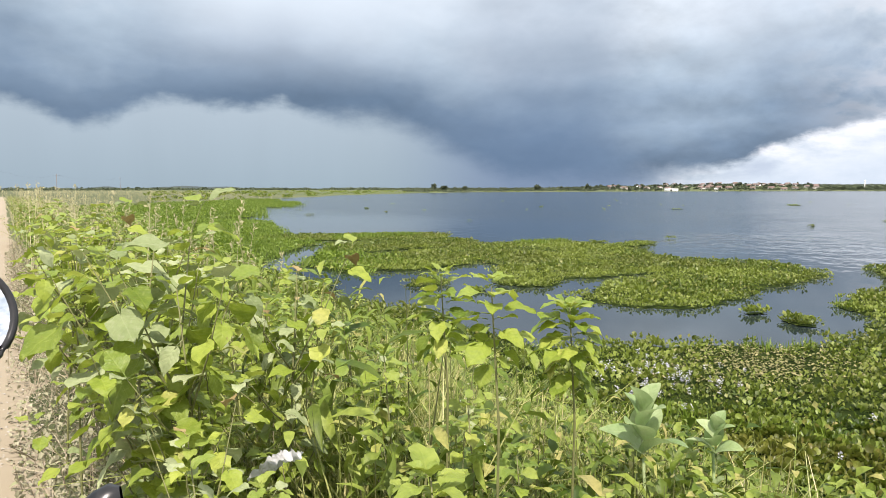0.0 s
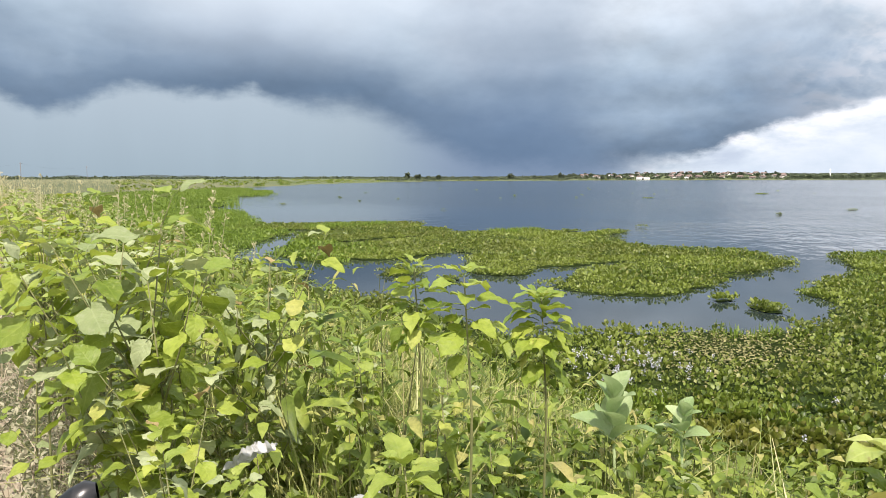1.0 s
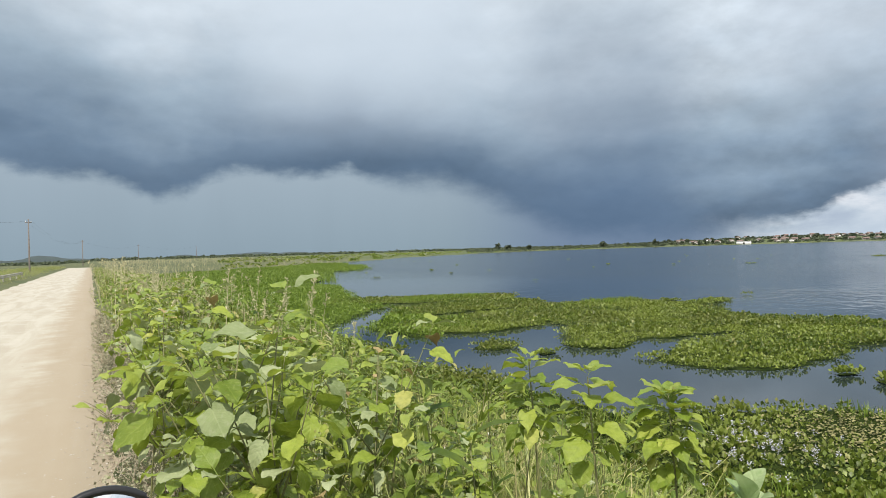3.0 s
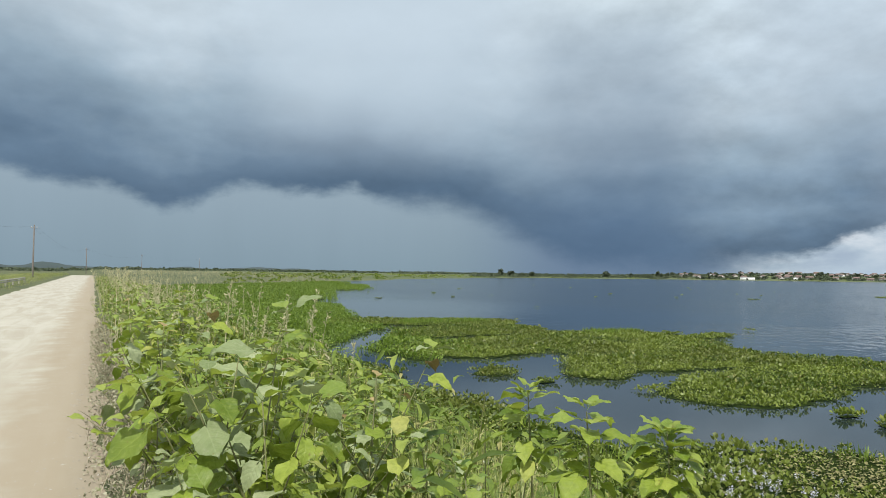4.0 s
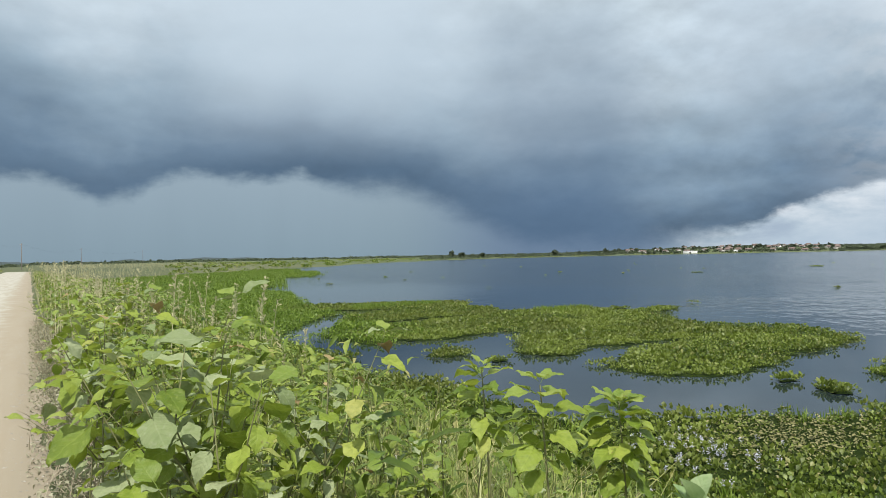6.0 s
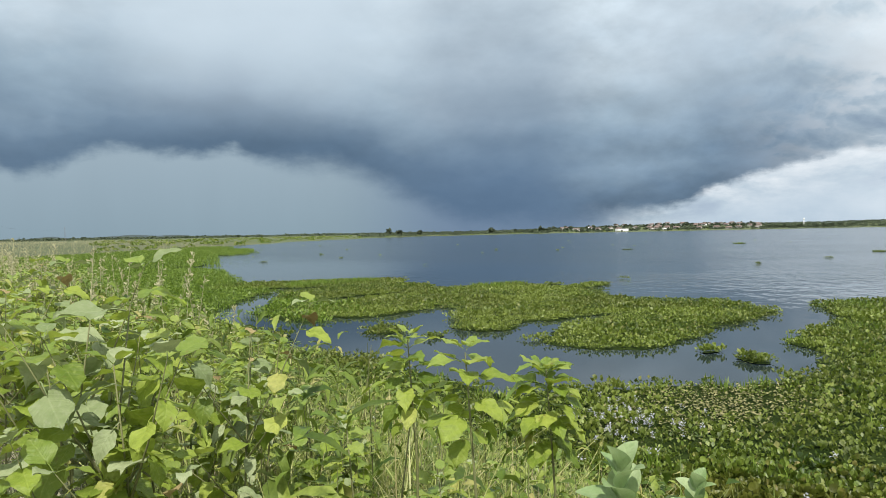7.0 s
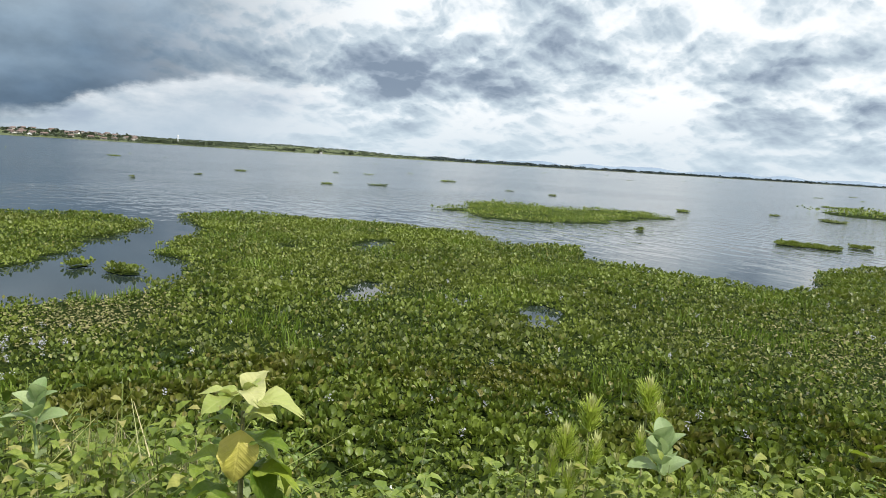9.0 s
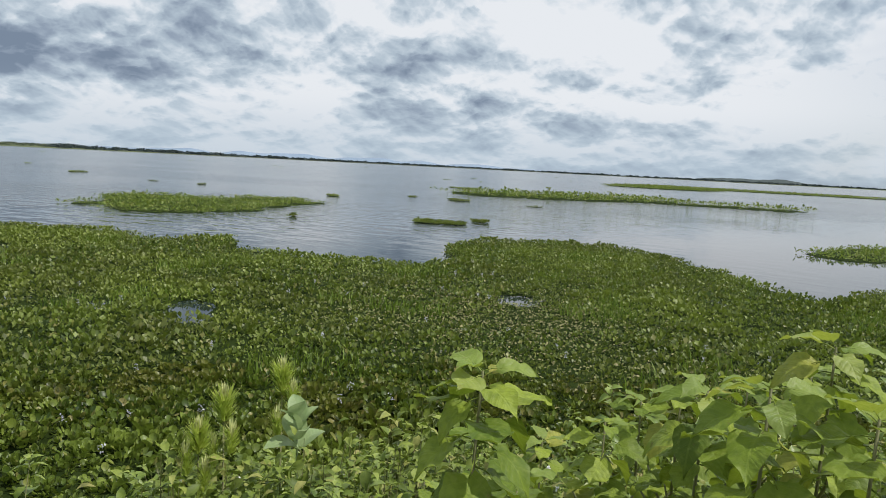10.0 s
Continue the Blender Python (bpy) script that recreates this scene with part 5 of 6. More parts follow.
# loose grit on the road and along its edge
M_STONE = plain_material("pale_grit", (0.27, 0.24, 0.19), (0.45, 0.42, 0.36), 0.9, 30.0)
pebble = np.array([(1, 0, 0), (-1, 0, 0), (0, 0.8, 0), (0, -0.8, 0), (0, 0, 0.6), (0.5, 0.5, 0.3), (-0.5, -0.4, 0.35)]), np.array([(0, 5, 4), (5, 2, 4), (2, 1, 4), (1, 6, 4), (6, 3, 4), (3, 0, 4), (0, 2, 5), (1, 3, 6)])
n = 3800
u = 0.5 + 20 * rng.uniform(0, 1, n) ** 1.6
v = np.where(rng.uniform(0, 1, n) < 0.55, -np.abs(rng.normal(0, 0.3, n)) + 0.1, rng.uniform(-5.6, 0, n))
x, y = xy(u, v)
grit = thing("road_grit", "pale grit and small stones lying on the dirt road", "gravel", kind="stuff")
part("stones", scatter(pebble, turns(rng.uniform(0, 6.3, n), rng.normal(0, 0.2, n), rng.normal(0, 0.2, n)), np.stack([x, y, np.where(v > -0.1, -0.035, road_height(x, y) - 0.001)], -1), 0.004 + 0.014 * rng.uniform(0, 1, n) ** 3), M_STONE, grit)

# ---- single plants ----


def round_leaf(width, rows=8, cols=2, cup=0.22):
    """A broad blunt oval leaf 1 long, cupped across and along its rib."""
    v, f = [], []
    n = 2 * cols + 1
    for i in range(rows + 1):
        t = i / rows
        w = width * max(0.02, math.sin(math.pi * (0.06 + 0.93 * t) ** 0.9)) ** 0.62
        for j in range(n):
            q = (j - cols) / cols
            v.append((q * w / 2, t, cup * q * q * w * 0.6 + 0.12 * math.sin(math.pi * t) - 0.10 * t * t))
    for i in range(rows):
        for j in range(n - 1):
            a = i * n + j
            f += [(a, a + 1, a + n + 1), (a, a + n + 1, a + n)]
    return np.array(v, float), np.array(f, int)


CALO_LEAF = round_leaf(0.74)


def milkweed(x, y, top, size, seed):
    """Giant milkweed: thick waxy oval leaves in crossed pairs."""
    r = random.Random(seed)
    yaw0 = radians(-8) + r.uniform(-0.2, 0.2)
    z0 = ground_z(x, y)
    h = top - z0
    ob = thing("giant_milkweed", "giant milkweed with thick waxy grey-green leaves", "plant", "giant milkweeds", at=pose(x, y, z0))
    part("stem", tube([(0, 0, -0.05), (0.02, 0, h * 0.5), (0, 0.02, h * 0.86)], [0.010, 0.008, 0.005], 7), M_CALO, ob)
    me = mesh_from("leaf", CALO_LEAF[0], CALO_LEAF[1], M_CALO)
    for i in range(4):
        for s in (0, 1):
            lf = new("leaf", me)
            lf.parent = ob
            q = i / 3
            pitch = 0.42 + 0.68 * q + r.uniform(-0.12, 0.12)
            lf.matrix_basis = pose(0, 0.01, h - size * (1.75 - 0.9 * q)) @ Euler((pitch, r.uniform(-0.3, 0.3), yaw0 + 0.5 + i * 1.45 + s * math.pi + r.uniform(-0.2, 0.2))).to_matrix().to_4x4() @ Matrix.Scale(size * (1.1 - 0.3 * q), 4)
    return ob


milkweed(2.34, 1.70, 0.86, 0.18, 3)
milkweed(2.55, 1.50, 0.74, 0.11, 5)
milkweed(2.90, -1.05, 0.58, 0.155, 4)


def fleabane(x, y, top, seed):
    """Bushy weed with spikes of needle leaves, cream yellow at the tips."""
    r = random.Random(seed)
    z0 = ground_z(x, y)
    h = top - z0
    ob = thing("feathery_weed", "feathery yellow-green weed with pale budding tips", "weed", "feathery weeds", at=pose(x, y, z0))
    part("stem", tube([(0, 0, -0.05), (0.01, 0, h * 0.9)], [0.009, 0.003], 5), M_STEM, ob)
    g = np.random.default_rng(seed)
    for q in range(3):
        a, d = q * 1.7 + g.uniform(0, 1), (0.0 if q == 0 else g.uniform(0.04, 0.08))
        hh = h - (0.0 if q == 0 else g.uniform(0.08, 0.26))
        ax, ay = d * math.cos(a), d * math.sin(a)
        n = 300 if q == 0 else 150
        t = g.uniform(0.0, 1.0, n) ** 1.1 * 0.10
        b = g.uniform(0, 6.3, n)
        loc = np.stack([ax * (1 - t) + 0.006 * np.cos(b), ay * (1 - t) + 0.006 * np.sin(b), hh - t - 0.02], -1)
        part("foliage", scatter(blade_shape(-0.35, 0.11, 3), turns(b - math.pi / 2, g.normal(-0.95, 0.25, n), g.normal(0, 0.25, n)), loc, g.uniform(0.05, 0.085, n) * (1.0 if q == 0 else 0.7)), M_FEATHER, ob)
        n = 60 if q == 0 else 20
        b = g.uniform(0, 6.3, n)
        loc = np.stack([ax + 0.006 * np.cos(b), ay + 0.006 * np.sin(b), hh - g.uniform(-0.02, 0.03, n)], -1)
        tip = part("bud_tip", scatter(blade_shape(-0.3, 0.26, 3), turns(b - math.pi / 2, g.normal(-0.5, 0.16, n), g.normal(0, 0.16, n)), loc, g.uniform(0.03, 0.048, n)), M_CREAM, ob, "cream yellow budding tips")
        tagged(tip, "cream yellow budding tips", kind="stuff")


for i, (x, y, top) in enumerate(((2.98, -0.72, 0.58), (3.10, -1.02, 0.64), (2.92, -0.60, 0.47))):
    fleabane(x, y, top, 100 + i)


def yellow_weed(x, y, top, seed):
    r = random.Random(seed)
    z0 = ground_z(x, y)
    h = top - z0
    ob = thing("yellowing_weed", "large-leaved weed with yellowing lower leaves", "weed", "large-leaved weeds", at=pose(x, y, z0))
    part("stem", tube([(0, 0, -0.05), (0.02, 0.01, h * 0.6), (0, 0, h * 0.97)], [0.011, 0.009, 0.004], 6), M_STEM, ob)
    rows = [(1.0, 120, 0.35, 0.12, M_PALE), (0.99, 60, 0.2, 0.12, M_PALE), (0.985, 175, 0.1, 0.14, M_PALE), (0.99, 250, 0.6, 0.11, M_PALE), (0.985, 20, 0.5, 0.10, M_PALE), (0.955, 100, -1.2, 0.14, M_YELLOW), (0.93, 205, -0.75, 0.19, M_SUNFLOWER), (0.90, 170, -1.0, 0.18, M_SUNFLOWER)]
    for i in range(22):
        q = i / 21
        rows.append((1 - 0.34 * q ** 1.1, 140 + (97.0 * i) % 280, 0.7 - 1.3 * q, 0.08 + 0.07 * min(1.0, 2 * q), M_PALE if q < 0.2 else M_SUNFLOWER))
    for t, yaw, pitch, size, mat in rows:
        lf = new("leaf", leaf_mesh(r.choice((0, 2, 5)) if mat is not M_YELLOW else 2, mat))
        lf.parent = ob
        lf.matrix_basis = pose(0, 0, h * t) @ Euler((pitch, r.uniform(-0.2, 0.2), radians(yaw))).to_matrix().to_4x4() @ Matrix.Scale(0.9 * size, 4)
        if mat is M_YELLOW:
            lf["label"] = "yellow mottled leaf"


yellow_weed(1.38, 0.44, 1.14, 7)

# hyacinth flowers in the near mat
fl = thing("hyacinth_flowers", "pale lilac water hyacinth flower spikes", "flowers", kind="stuff")
fx = np.concatenate([rng.normal(9.0, 0.8, 60), rng.uniform(6.5, 16, 44)])
fy = np.concatenate([rng.normal(6.0, 0.6, 60), rng.uniform(-12, 4, 44)])
ok = in_mat(fx, fy, MAT_MAIN)
fx, fy = fx[ok], fy[ok]
k = 14
n = len(fx) * k
m = turns(rng.uniform(0, 6.3, n), rng.uniform(0.0, 1.2, n), rng.normal(0, 0.3, n))
loc = np.stack([np.repeat(fx, k) + rng.normal(0, 0.015, n), np.repeat(fy, k) + rng.normal(0, 0.015, n), WATER + 0.19 + rng.uniform(0, 0.09, n)], -1)
part("petals", scatter(SMALL, m, loc, rng.uniform(0.022, 0.038, n)), M_FLOWER, fl)

# small white weed flowers
daisy = thing("white_weed_flowers", "small round white weed flowers on thin stalks", "flowers", kind="stuff")
x, y, z = bank_points(60, -4, 7, 0.8, 4.5)
k = 16
n = len(x) * k
loc = np.repeat(np.stack([x, y, z + rng.uniform(0.55, 0.8, len(x))], -1), k, 0)
part("petals", scatter(SMALL, turns(rng.uniform(0, 6.3, n), rng.uniform(-1.2, 1.4, n), rng.normal(0, 0.3, n)), loc, rng.uniform(0.010, 0.016, n)), M_WALL_WHITE, daisy)

bloom = thing("yellow_flowers", "small bright yellow flowers low in the bank weeds", "flowers", kind="stuff")
for i, (x, y) in enumerate(((2.55, 0.02), (2.57, 0.05), (2.50, -0.02))):
    a = np.arange(6) * 1.05 + i
    part("petals", scatter(SMALL4, turns(a, np.full(6, 0.45), np.zeros(6)), np.tile([x, y, 0.30 - 0.02 * i], (6, 1)), np.full(6, 0.022)), M_BLOOM, bloom)

# ---- litter ----


M_BAG = leaf_material("thin_white_plastic", (0.34, 0.35, 0.35), (0.48, 0.49, 0.48), (0.62, 0.62, 0.62), 0.35, (0.8, 0.8, 0.8), 0.3)


def crumpled_bag(x, y, z, size, seed):
    """A torn piece of film, folded and draped."""
    n = 26
    v, f = [], []
    for i in range(n):
        for j in range(n):
            p = Vector((i / (n - 1) - 0.5, j / (n - 1) - 0.5, 0)) * 2
            edge = 1 + 0.25 * noise.noise(p.normalized() * 1.5 + Vector((seed, 0, 2)))
            fold = noise.ridged_multi_fractal(p * 1.1 + Vector((0, seed, 0)), 0.9, 2.1, 4, 0.9, 2.0)
            v.append((p.x * 0.62 * edge + 0.12 * noise.noise(p * 3 + Vector((5, seed, 0))), p.y * 0.95 * edge + 0.12 * noise.noise(p * 3 + Vector((9, seed, 1))), 0.34 * fold - 0.55 * p.length_squared * 0.4 + 0.1 * noise.noise(p * 6)))
    for i in range(n - 1):
        for j in range(n - 1):
            a = i * n + j
            f += [(a, a + n, a + n + 1), (a, a + n + 1, a + 1)]
    me = mesh_from("plastic_bag", np.array(v), np.array(f), M_BAG)
    ob = tagged(new("plastic_bag", me), "crumpled white plastic film caught among the weeds", "litter", "plastic litter")
    ob.matrix_basis = pose(x, y, z, -35, 10 * seed, 25 * seed) @ Matrix.Scale(size, 4)


for i, (x, y, z, s) in enumerate(((0.80, 1.90, 0.83, 0.075), (0.98, 1.62, 0.72, 0.075))):
    crumpled_bag(x, y, z, s, i + 1)

# ---- far shore ----


def crown_pair(g, height, width, clumps=13, per=20, leaf=0.24):
    """A crown of many small leaf clumps gathered in uneven lobes."""
    pairs = []
    tri = np.array([(-0.5, 0, 0), (0.5, 0, 0.1), (0.1, 0.9, 0.2), (0.05, -0.5, 0.35)]), np.array([(0, 1, 2), (0, 3, 1)])
    for i in range(clumps):
        a, q = g.uniform(0, 6.3), math.sqrt(g.uniform(0, 1))
        c = np.array([0.36 * width * q * math.cos(a), 0.36 * width * q * math.sin(a), height * g.uniform(0.26, 0.85)])
        d = g.normal(0, 1, (per, 3))
        d /= np.linalg.norm(d, axis=1)[:, None]
        loc = c + d * np.array([0.21, 0.21, 0.15]) * np.array([width, width, height]) * g.uniform(0.5, 1.1, (per, 1))
        pairs.append(scatter(tri, turns(g.uniform(0, 6.3, per), g.normal(0, 0.7, per), g.normal(0, 0.7, per)), loc, leaf * width * g.uniform(0.7, 1.4, per)))
    return joined(pairs)


def tree_proto(height, width, seed, label):
    g = np.random.default_rng(seed)
    ob = thing("tree", label, "tree", "trees on the far shore")
    limbs = [tube([(0, 0, -0.3), (0.02 * height, 0, 0.3 * height), (0, 0.02 * height, 0.62 * height)], [0.035 * height, 0.025 * height, 0.012 * height], 6)]
    for i in range(4):
        a = i * 1.6 + g.uniform(0, 1)
        limbs.append(tube([(0.01, 0, 0.33 * height), (0.22 * width * math.cos(a), 0.22 * width * math.sin(a), 0.62 * height)], [0.014 * height, 0.006 * height], 5))
    part("trunk", joined(limbs), M_BARK, ob)
    part("crown", crown_pair(g, height, width), M_TREE, ob)
    return ob


TREES = [tree_proto(6.5, 7.5, 1, "dark spreading tree on the far shore"), tree_proto(5.0, 5.0, 2, "small rounded dark green tree"), tree_proto(8.5, 5.5, 3, "tall dark tree above the roofs"), tree_proto(4.0, 6.0, 4, "low wide dark green tree")]


def polar(az, d):
    return d * math.sin(radians(az)), d * math.cos(radians(az))


def beyond(az, extra):
    """A place that many metres behind the waterline on that bearing."""
    lo, hi = 20.0, 4000.0
    for _ in range(40):
        mid = (lo + hi) / 2
        x, y = polar(az, mid)
        if float(shore_distance(np.array(x), np.array(y))) < extra:
            lo = mid
        else:
            hi = mid
    return polar(az, lo)


r = random.Random(5)
for i in range(340):
    az = r.choice((r.uniform(42, 52), r.uniform(50, 70), r.uniform(50, 72), r.uniform(52, 72), r.uniform(68, 86)))
    x, y = beyond(az, r.uniform(20, 260) if az < 68 else r.uniform(25, 90))
    put(TREES[i % 4], x, y, r.uniform(0, 360), r.uniform(0.3, 0.75) * (0.65 if az < 51 else 1.0))
for az, extra, kind, s in ((38.5, 60, 2, 0.9), (39.3, 40, 0, 0.8), (40.2, 45, 3, 0.9), (41, 45, 0, 0.75), (68.3, 70, 2, 0.8), (62.3, 120, 2, 0.9), (64.5, 100, 2, 0.8)):
    x, y = beyond(az, extra)
    put(TREES[kind], x, y, 30 * az, s)
for i, proto in enumerate(TREES):
    x, y = beyond(47 + 2 * i, 60)
    proto.matrix_basis = pose(x, y, ground_z(x, y))


def far_wood(label, az0, az1, near_m, far_m, count, height, seed, mat=None):
    g = np.random.default_rng(seed)
    pairs = []
    tri = np.array([(-0.55, 0, -0.2), (0.5, 0.2, -0.25), (0.42, 0.1, 0.45), (-0.38, -0.15, 0.5)]), np.array([(0, 1, 2), (0, 2, 3)])
    for i in range(count):
        x, y = beyond(g.uniform(az0, az1), g.uniform(near_m, far_m))
        h = height * g.uniform(0.35, 1.0) ** 1.3
        k = 20
        a, q = g.uniform(0, 6.3, k), np.sqrt(g.uniform(0, 1, k))
        rise = 0.72 * h * np.sqrt(1 - 0.9 * q * q) * g.uniform(0.25, 1.0, k)
        loc = np.array([x, y, ground_z(x, y)]) + np.stack([1.1 * h * q * np.cos(a), 1.1 * h * q * np.sin(a), rise], -1)
        pairs.append(scatter(tri, turns(g.uniform(0, 6.3, k), g.normal(0.2, 0.5, k), g.normal(0, 0.5, k)), loc, 0.5 * h * g.uniform(0.6, 1.1, k)))
    mesh_thing("far_wood", joined(pairs), mat or M_TREE, label, "trees", kind="stuff")


far_wood("dark low wood along the northern shore", -4, 42, 260, 800, 2200, 4.0, 1)
far_wood("scrub and hedges behind the village", 36, 76, 15, 330, 2600, 3.4, 2)
far_wood("dark green scrub on the low headland", 67, 94, 30, 330, 900, 3.6, 3)
far_wood("low green bushes scattered over the lakeside meadow", 16, 66, 6, 150, 900, 1.5, 8, M_HERB)
far_wood("dark wooded line of the distant shore", 90, 158, 20, 200, 1300, 8.0, 4, M_HILL)


def house(x, y, w, d, h, yaw, walls, label, windows=2):
    """A one-storey house: four walls, a pitched tile roof, a door and windows set in the front."""
    ob = thing("house", label, "house", "village houses", at=pose(x, y, ground_z(x, y), 0, 0, yaw))
    v, f = box(-w / 2, w / 2, -d / 2, d / 2, -0.6, h)
    part("wall", (v, f), walls, ob)
    e, ridge = 0.45, 0.26 * d
    rv = np.array([(-w / 2 - e, -d / 2 - e, h - 0.1), (w / 2 + e, -d / 2 - e, h - 0.1), (w / 2 + e, 0, h + ridge), (-w / 2 - e, 0, h + ridge), (w / 2 + e, d / 2 + e, h - 0.1), (-w / 2 - e, d / 2 + e, h - 0.1),
                   (-w / 2 - e, -d / 2 - e, h + 0.08), (w / 2 + e, -d / 2 - e, h + 0.08), (w / 2 + e, 0, h + ridge + 0.18), (-w / 2 - e, 0, h + ridge + 0.18), (w / 2 + e, d / 2 + e, h + 0.08), (-w / 2 - e, d / 2 + e, h + 0.08)])
    quads = [(6, 7, 8, 9), (9, 8, 10, 11), (1, 0, 3, 2), (2, 3, 5, 4), (0, 1, 7, 6), (4, 5, 11, 10), (1, 2, 8, 7), (2, 4, 10, 8), (3, 0, 6, 9), (5, 3, 9, 11)]
    part("roof", (rv, np.array([t for a, b, c, q in quads for t in ((a, b, c), (a, c, q))])), M_ROOF, ob)
    gv = np.array([(s * w / 2, q * d / 2, h - 0.02) for s in (-1, 1) for q in (-1, 1)] + [(s * w / 2, 0, h + ridge * 0.9) for s in (-1, 1)])
    part("gable", (gv, np.array([(0, 4, 1), (2, 3, 5)])), walls, ob)
    part("door", box(-0.5, 0.5, -d / 2 - 0.05, -d / 2 + 0.05, 0, 2.1), M_DARK, ob)
    for i in range(windows):
        cx = (i - (windows - 1) / 2) * w * 0.55 + (0.0 if windows > 1 else w * 0.3)
        part("window", box(cx - 0.55, cx + 0.55, -d / 2 - 0.04, -d / 2 + 0.05, 1.0, 2.0), M_DARK, ob)


r = random.Random(9)
for i in range(54):
    az = 50.5 + 18.0 * r.betavariate(2.2, 1.5)
    x, y = beyond(az, r.uniform(35, 280))
    house(x, y, r.uniform(5, 8), r.uniform(4.5, 6), r.uniform(2.2, 2.8), -az + r.uniform(-80, 80), M_WALL if r.random() < 0.8 else M_WALL_WHITE, "small house with clay tile roof above the shore")
x, y = beyond(57.5, 9)
ob = thing("boathouse", "long low white building at the water's edge", "building", at=pose(x, y, ground_z(x, y), 0, 0, -57.5))
part("wall", box(-8, 8, -4, 4, -0.6, 3.6), M_WALL_WHITE, ob)
part("roof", box(-8.4, 8.4, -4.4, 4.4, 3.6, 3.85), M_WALL_WHITE, ob)
part("door", box(-1, 1, -4.05, -3.95, 0, 2.4), M_DARK, ob)
x, y = beyond(70.6, 110)
ob = thing("water_tower", "slim white water tower behind the trees", "tower", at=pose(x, y, ground_z(x, y)))
part("shaft", tube([(0, 0, -0.5), (0, 0, 9)], [0.6, 0.45], 10), M_WALL_WHITE, ob)
part("tank", tube([(0, 0, 8.6), (0, 0, 9.2), (0, 0, 10.8), (0, 0, 11.2)], [0.45, 1.0, 1.0, 0.3], 12), M_WALL_WHITE, ob)
x, y = beyond(81.5, 8)
ob = thing("hut", "tiny white hut on the low green shore", "hut", at=pose(x, y, ground_z(x, y)))
part("wall", box(-2.0, 2.0, -1.6, 1.6, -0.4, 2.2), M_WALL_WHITE, ob)
part("roof", tube([(-2.3, 0, 2.2), (2.3, 0, 2.2)], [1.7, 1.7], 4), M_ROOF, ob)


def ridge(label, az0, az1, dist, height, seed, mat):
    """A far hill: a long swelling mesh with a back and a foot."""
    n, k = 80, 7
    v = []
    for i in range(n):
        t = i / (n - 1)
        az = az0 + (az1 - az0) * t
        hh = height * math.sin(math.pi * t) ** 0.6 * (0.62 + 0.38 * float(field(az, 0, 2.2, seed))) + 0.05 * height * float(field(az, 0, 0.35, seed + 1))
        for j in range(k):
            s = j / (k - 1)
            x, y = polar(az, dist + 500 * (s - 0.5))
            v.append((x, y, -3 + (hh + 3) * math.sin(math.pi * s)))
    f = []
    for i in range(n - 1):
        for j in range(k - 1):
            a = i * k + j
            f += [(a, a + k, a + k + 1), (a, a + k + 1, a + 1)]
    tagged(new("backdrop", mesh_from("backdrop", np.array(v), np.array(f), mat)), label, "hill", kind="structure")


# Pale blue stands in for air haze; the haze is in the base colour.
M_HAZE = plain_material("hazy_blue_hill", (0.20, 0.27, 0.36), (0.24, 0.31, 0.40), 1.0, 0.01, 0.1, 0.5)
ridge("dark wooded hill behind the road", -30, 9.5, 1500, 24, 4, M_HILL)
ridge("low dark hill on the northern horizon", 9, 29, 1500, 12, 5, M_HILL)
ridge("hazy blue hills beyond the lake", 88, 130, 4200, 42, 7, M_HAZE)
ridge("low dark hill on the eastern horizon", 138, 150, 3000, 24, 9, M_HILL)

# ---- road side ----


def utility_pole(x, y, yaw):
    ob = thing("utility_pole", "grey concrete utility pole with a short crossarm", "pole", "utility poles", at=pose(x, y, ground_z(x, y), 0, 0, yaw))
    part("shaft", tube([(0, 0, -0.5), (0, 0, 9)], [0.15, 0.09], 8), M_POLE, ob)
    part("crossarm", box(-0.5, 0.5, -0.05, 0.05, 8.38, 8.48), M_POLE, ob)
    for s in (-0.42, 0.0, 0.42):
        part("insulator", tube([(s, 0, 8.5), (s, 0, 8.58), (s, 0, 8.68)], [0.03, 0.06, 0.03], 8), M_WALL_WHITE, ob)
    return x, y, ground_z(x, y) + 8.68


tops = [utility_pole(x, y, -10) for x, y in ((-16, 12), (6.9, 137), (29.5, 268), (68, 384), (123, 486))]
for (x0, y0, z0), (x1, y1, z1) in zip(tops, tops[1:]):
    for s in (-0.42, 0.42):
        pts = [(x0 + (x1 - x0) * t + s, y0 + (y1 - y0) * t, z0 + (z1 - z0) * t - 2.2 * 4 * t * (1 - t)) for t in np.linspace(0, 1, 15)]
        mesh_thing("power_line", tube(pts, [0.006] * 15, 4), M_DARK, "thin black power line sagging between poles", "cable", "power lines")

rail = thing("guard_rail", "pale low guard rail on the far side of the road", "guard rail")
pts = [(*xy(u, -ROAD_WIDTH - 1.6), 0.62) for u in np.linspace(34, 88, 10)]
for dz in (0.0, 0.16):
    part("beam", tube([(a, b, c - dz) for a, b, c in pts], [0.06] * 10, 6), M_WALL, rail)
for a, b, c in pts:
    part("post", box(a - 0.07, a + 0.07, b - 0.07, b + 0.07, -0.3, 0.66), M_WALL, rail)

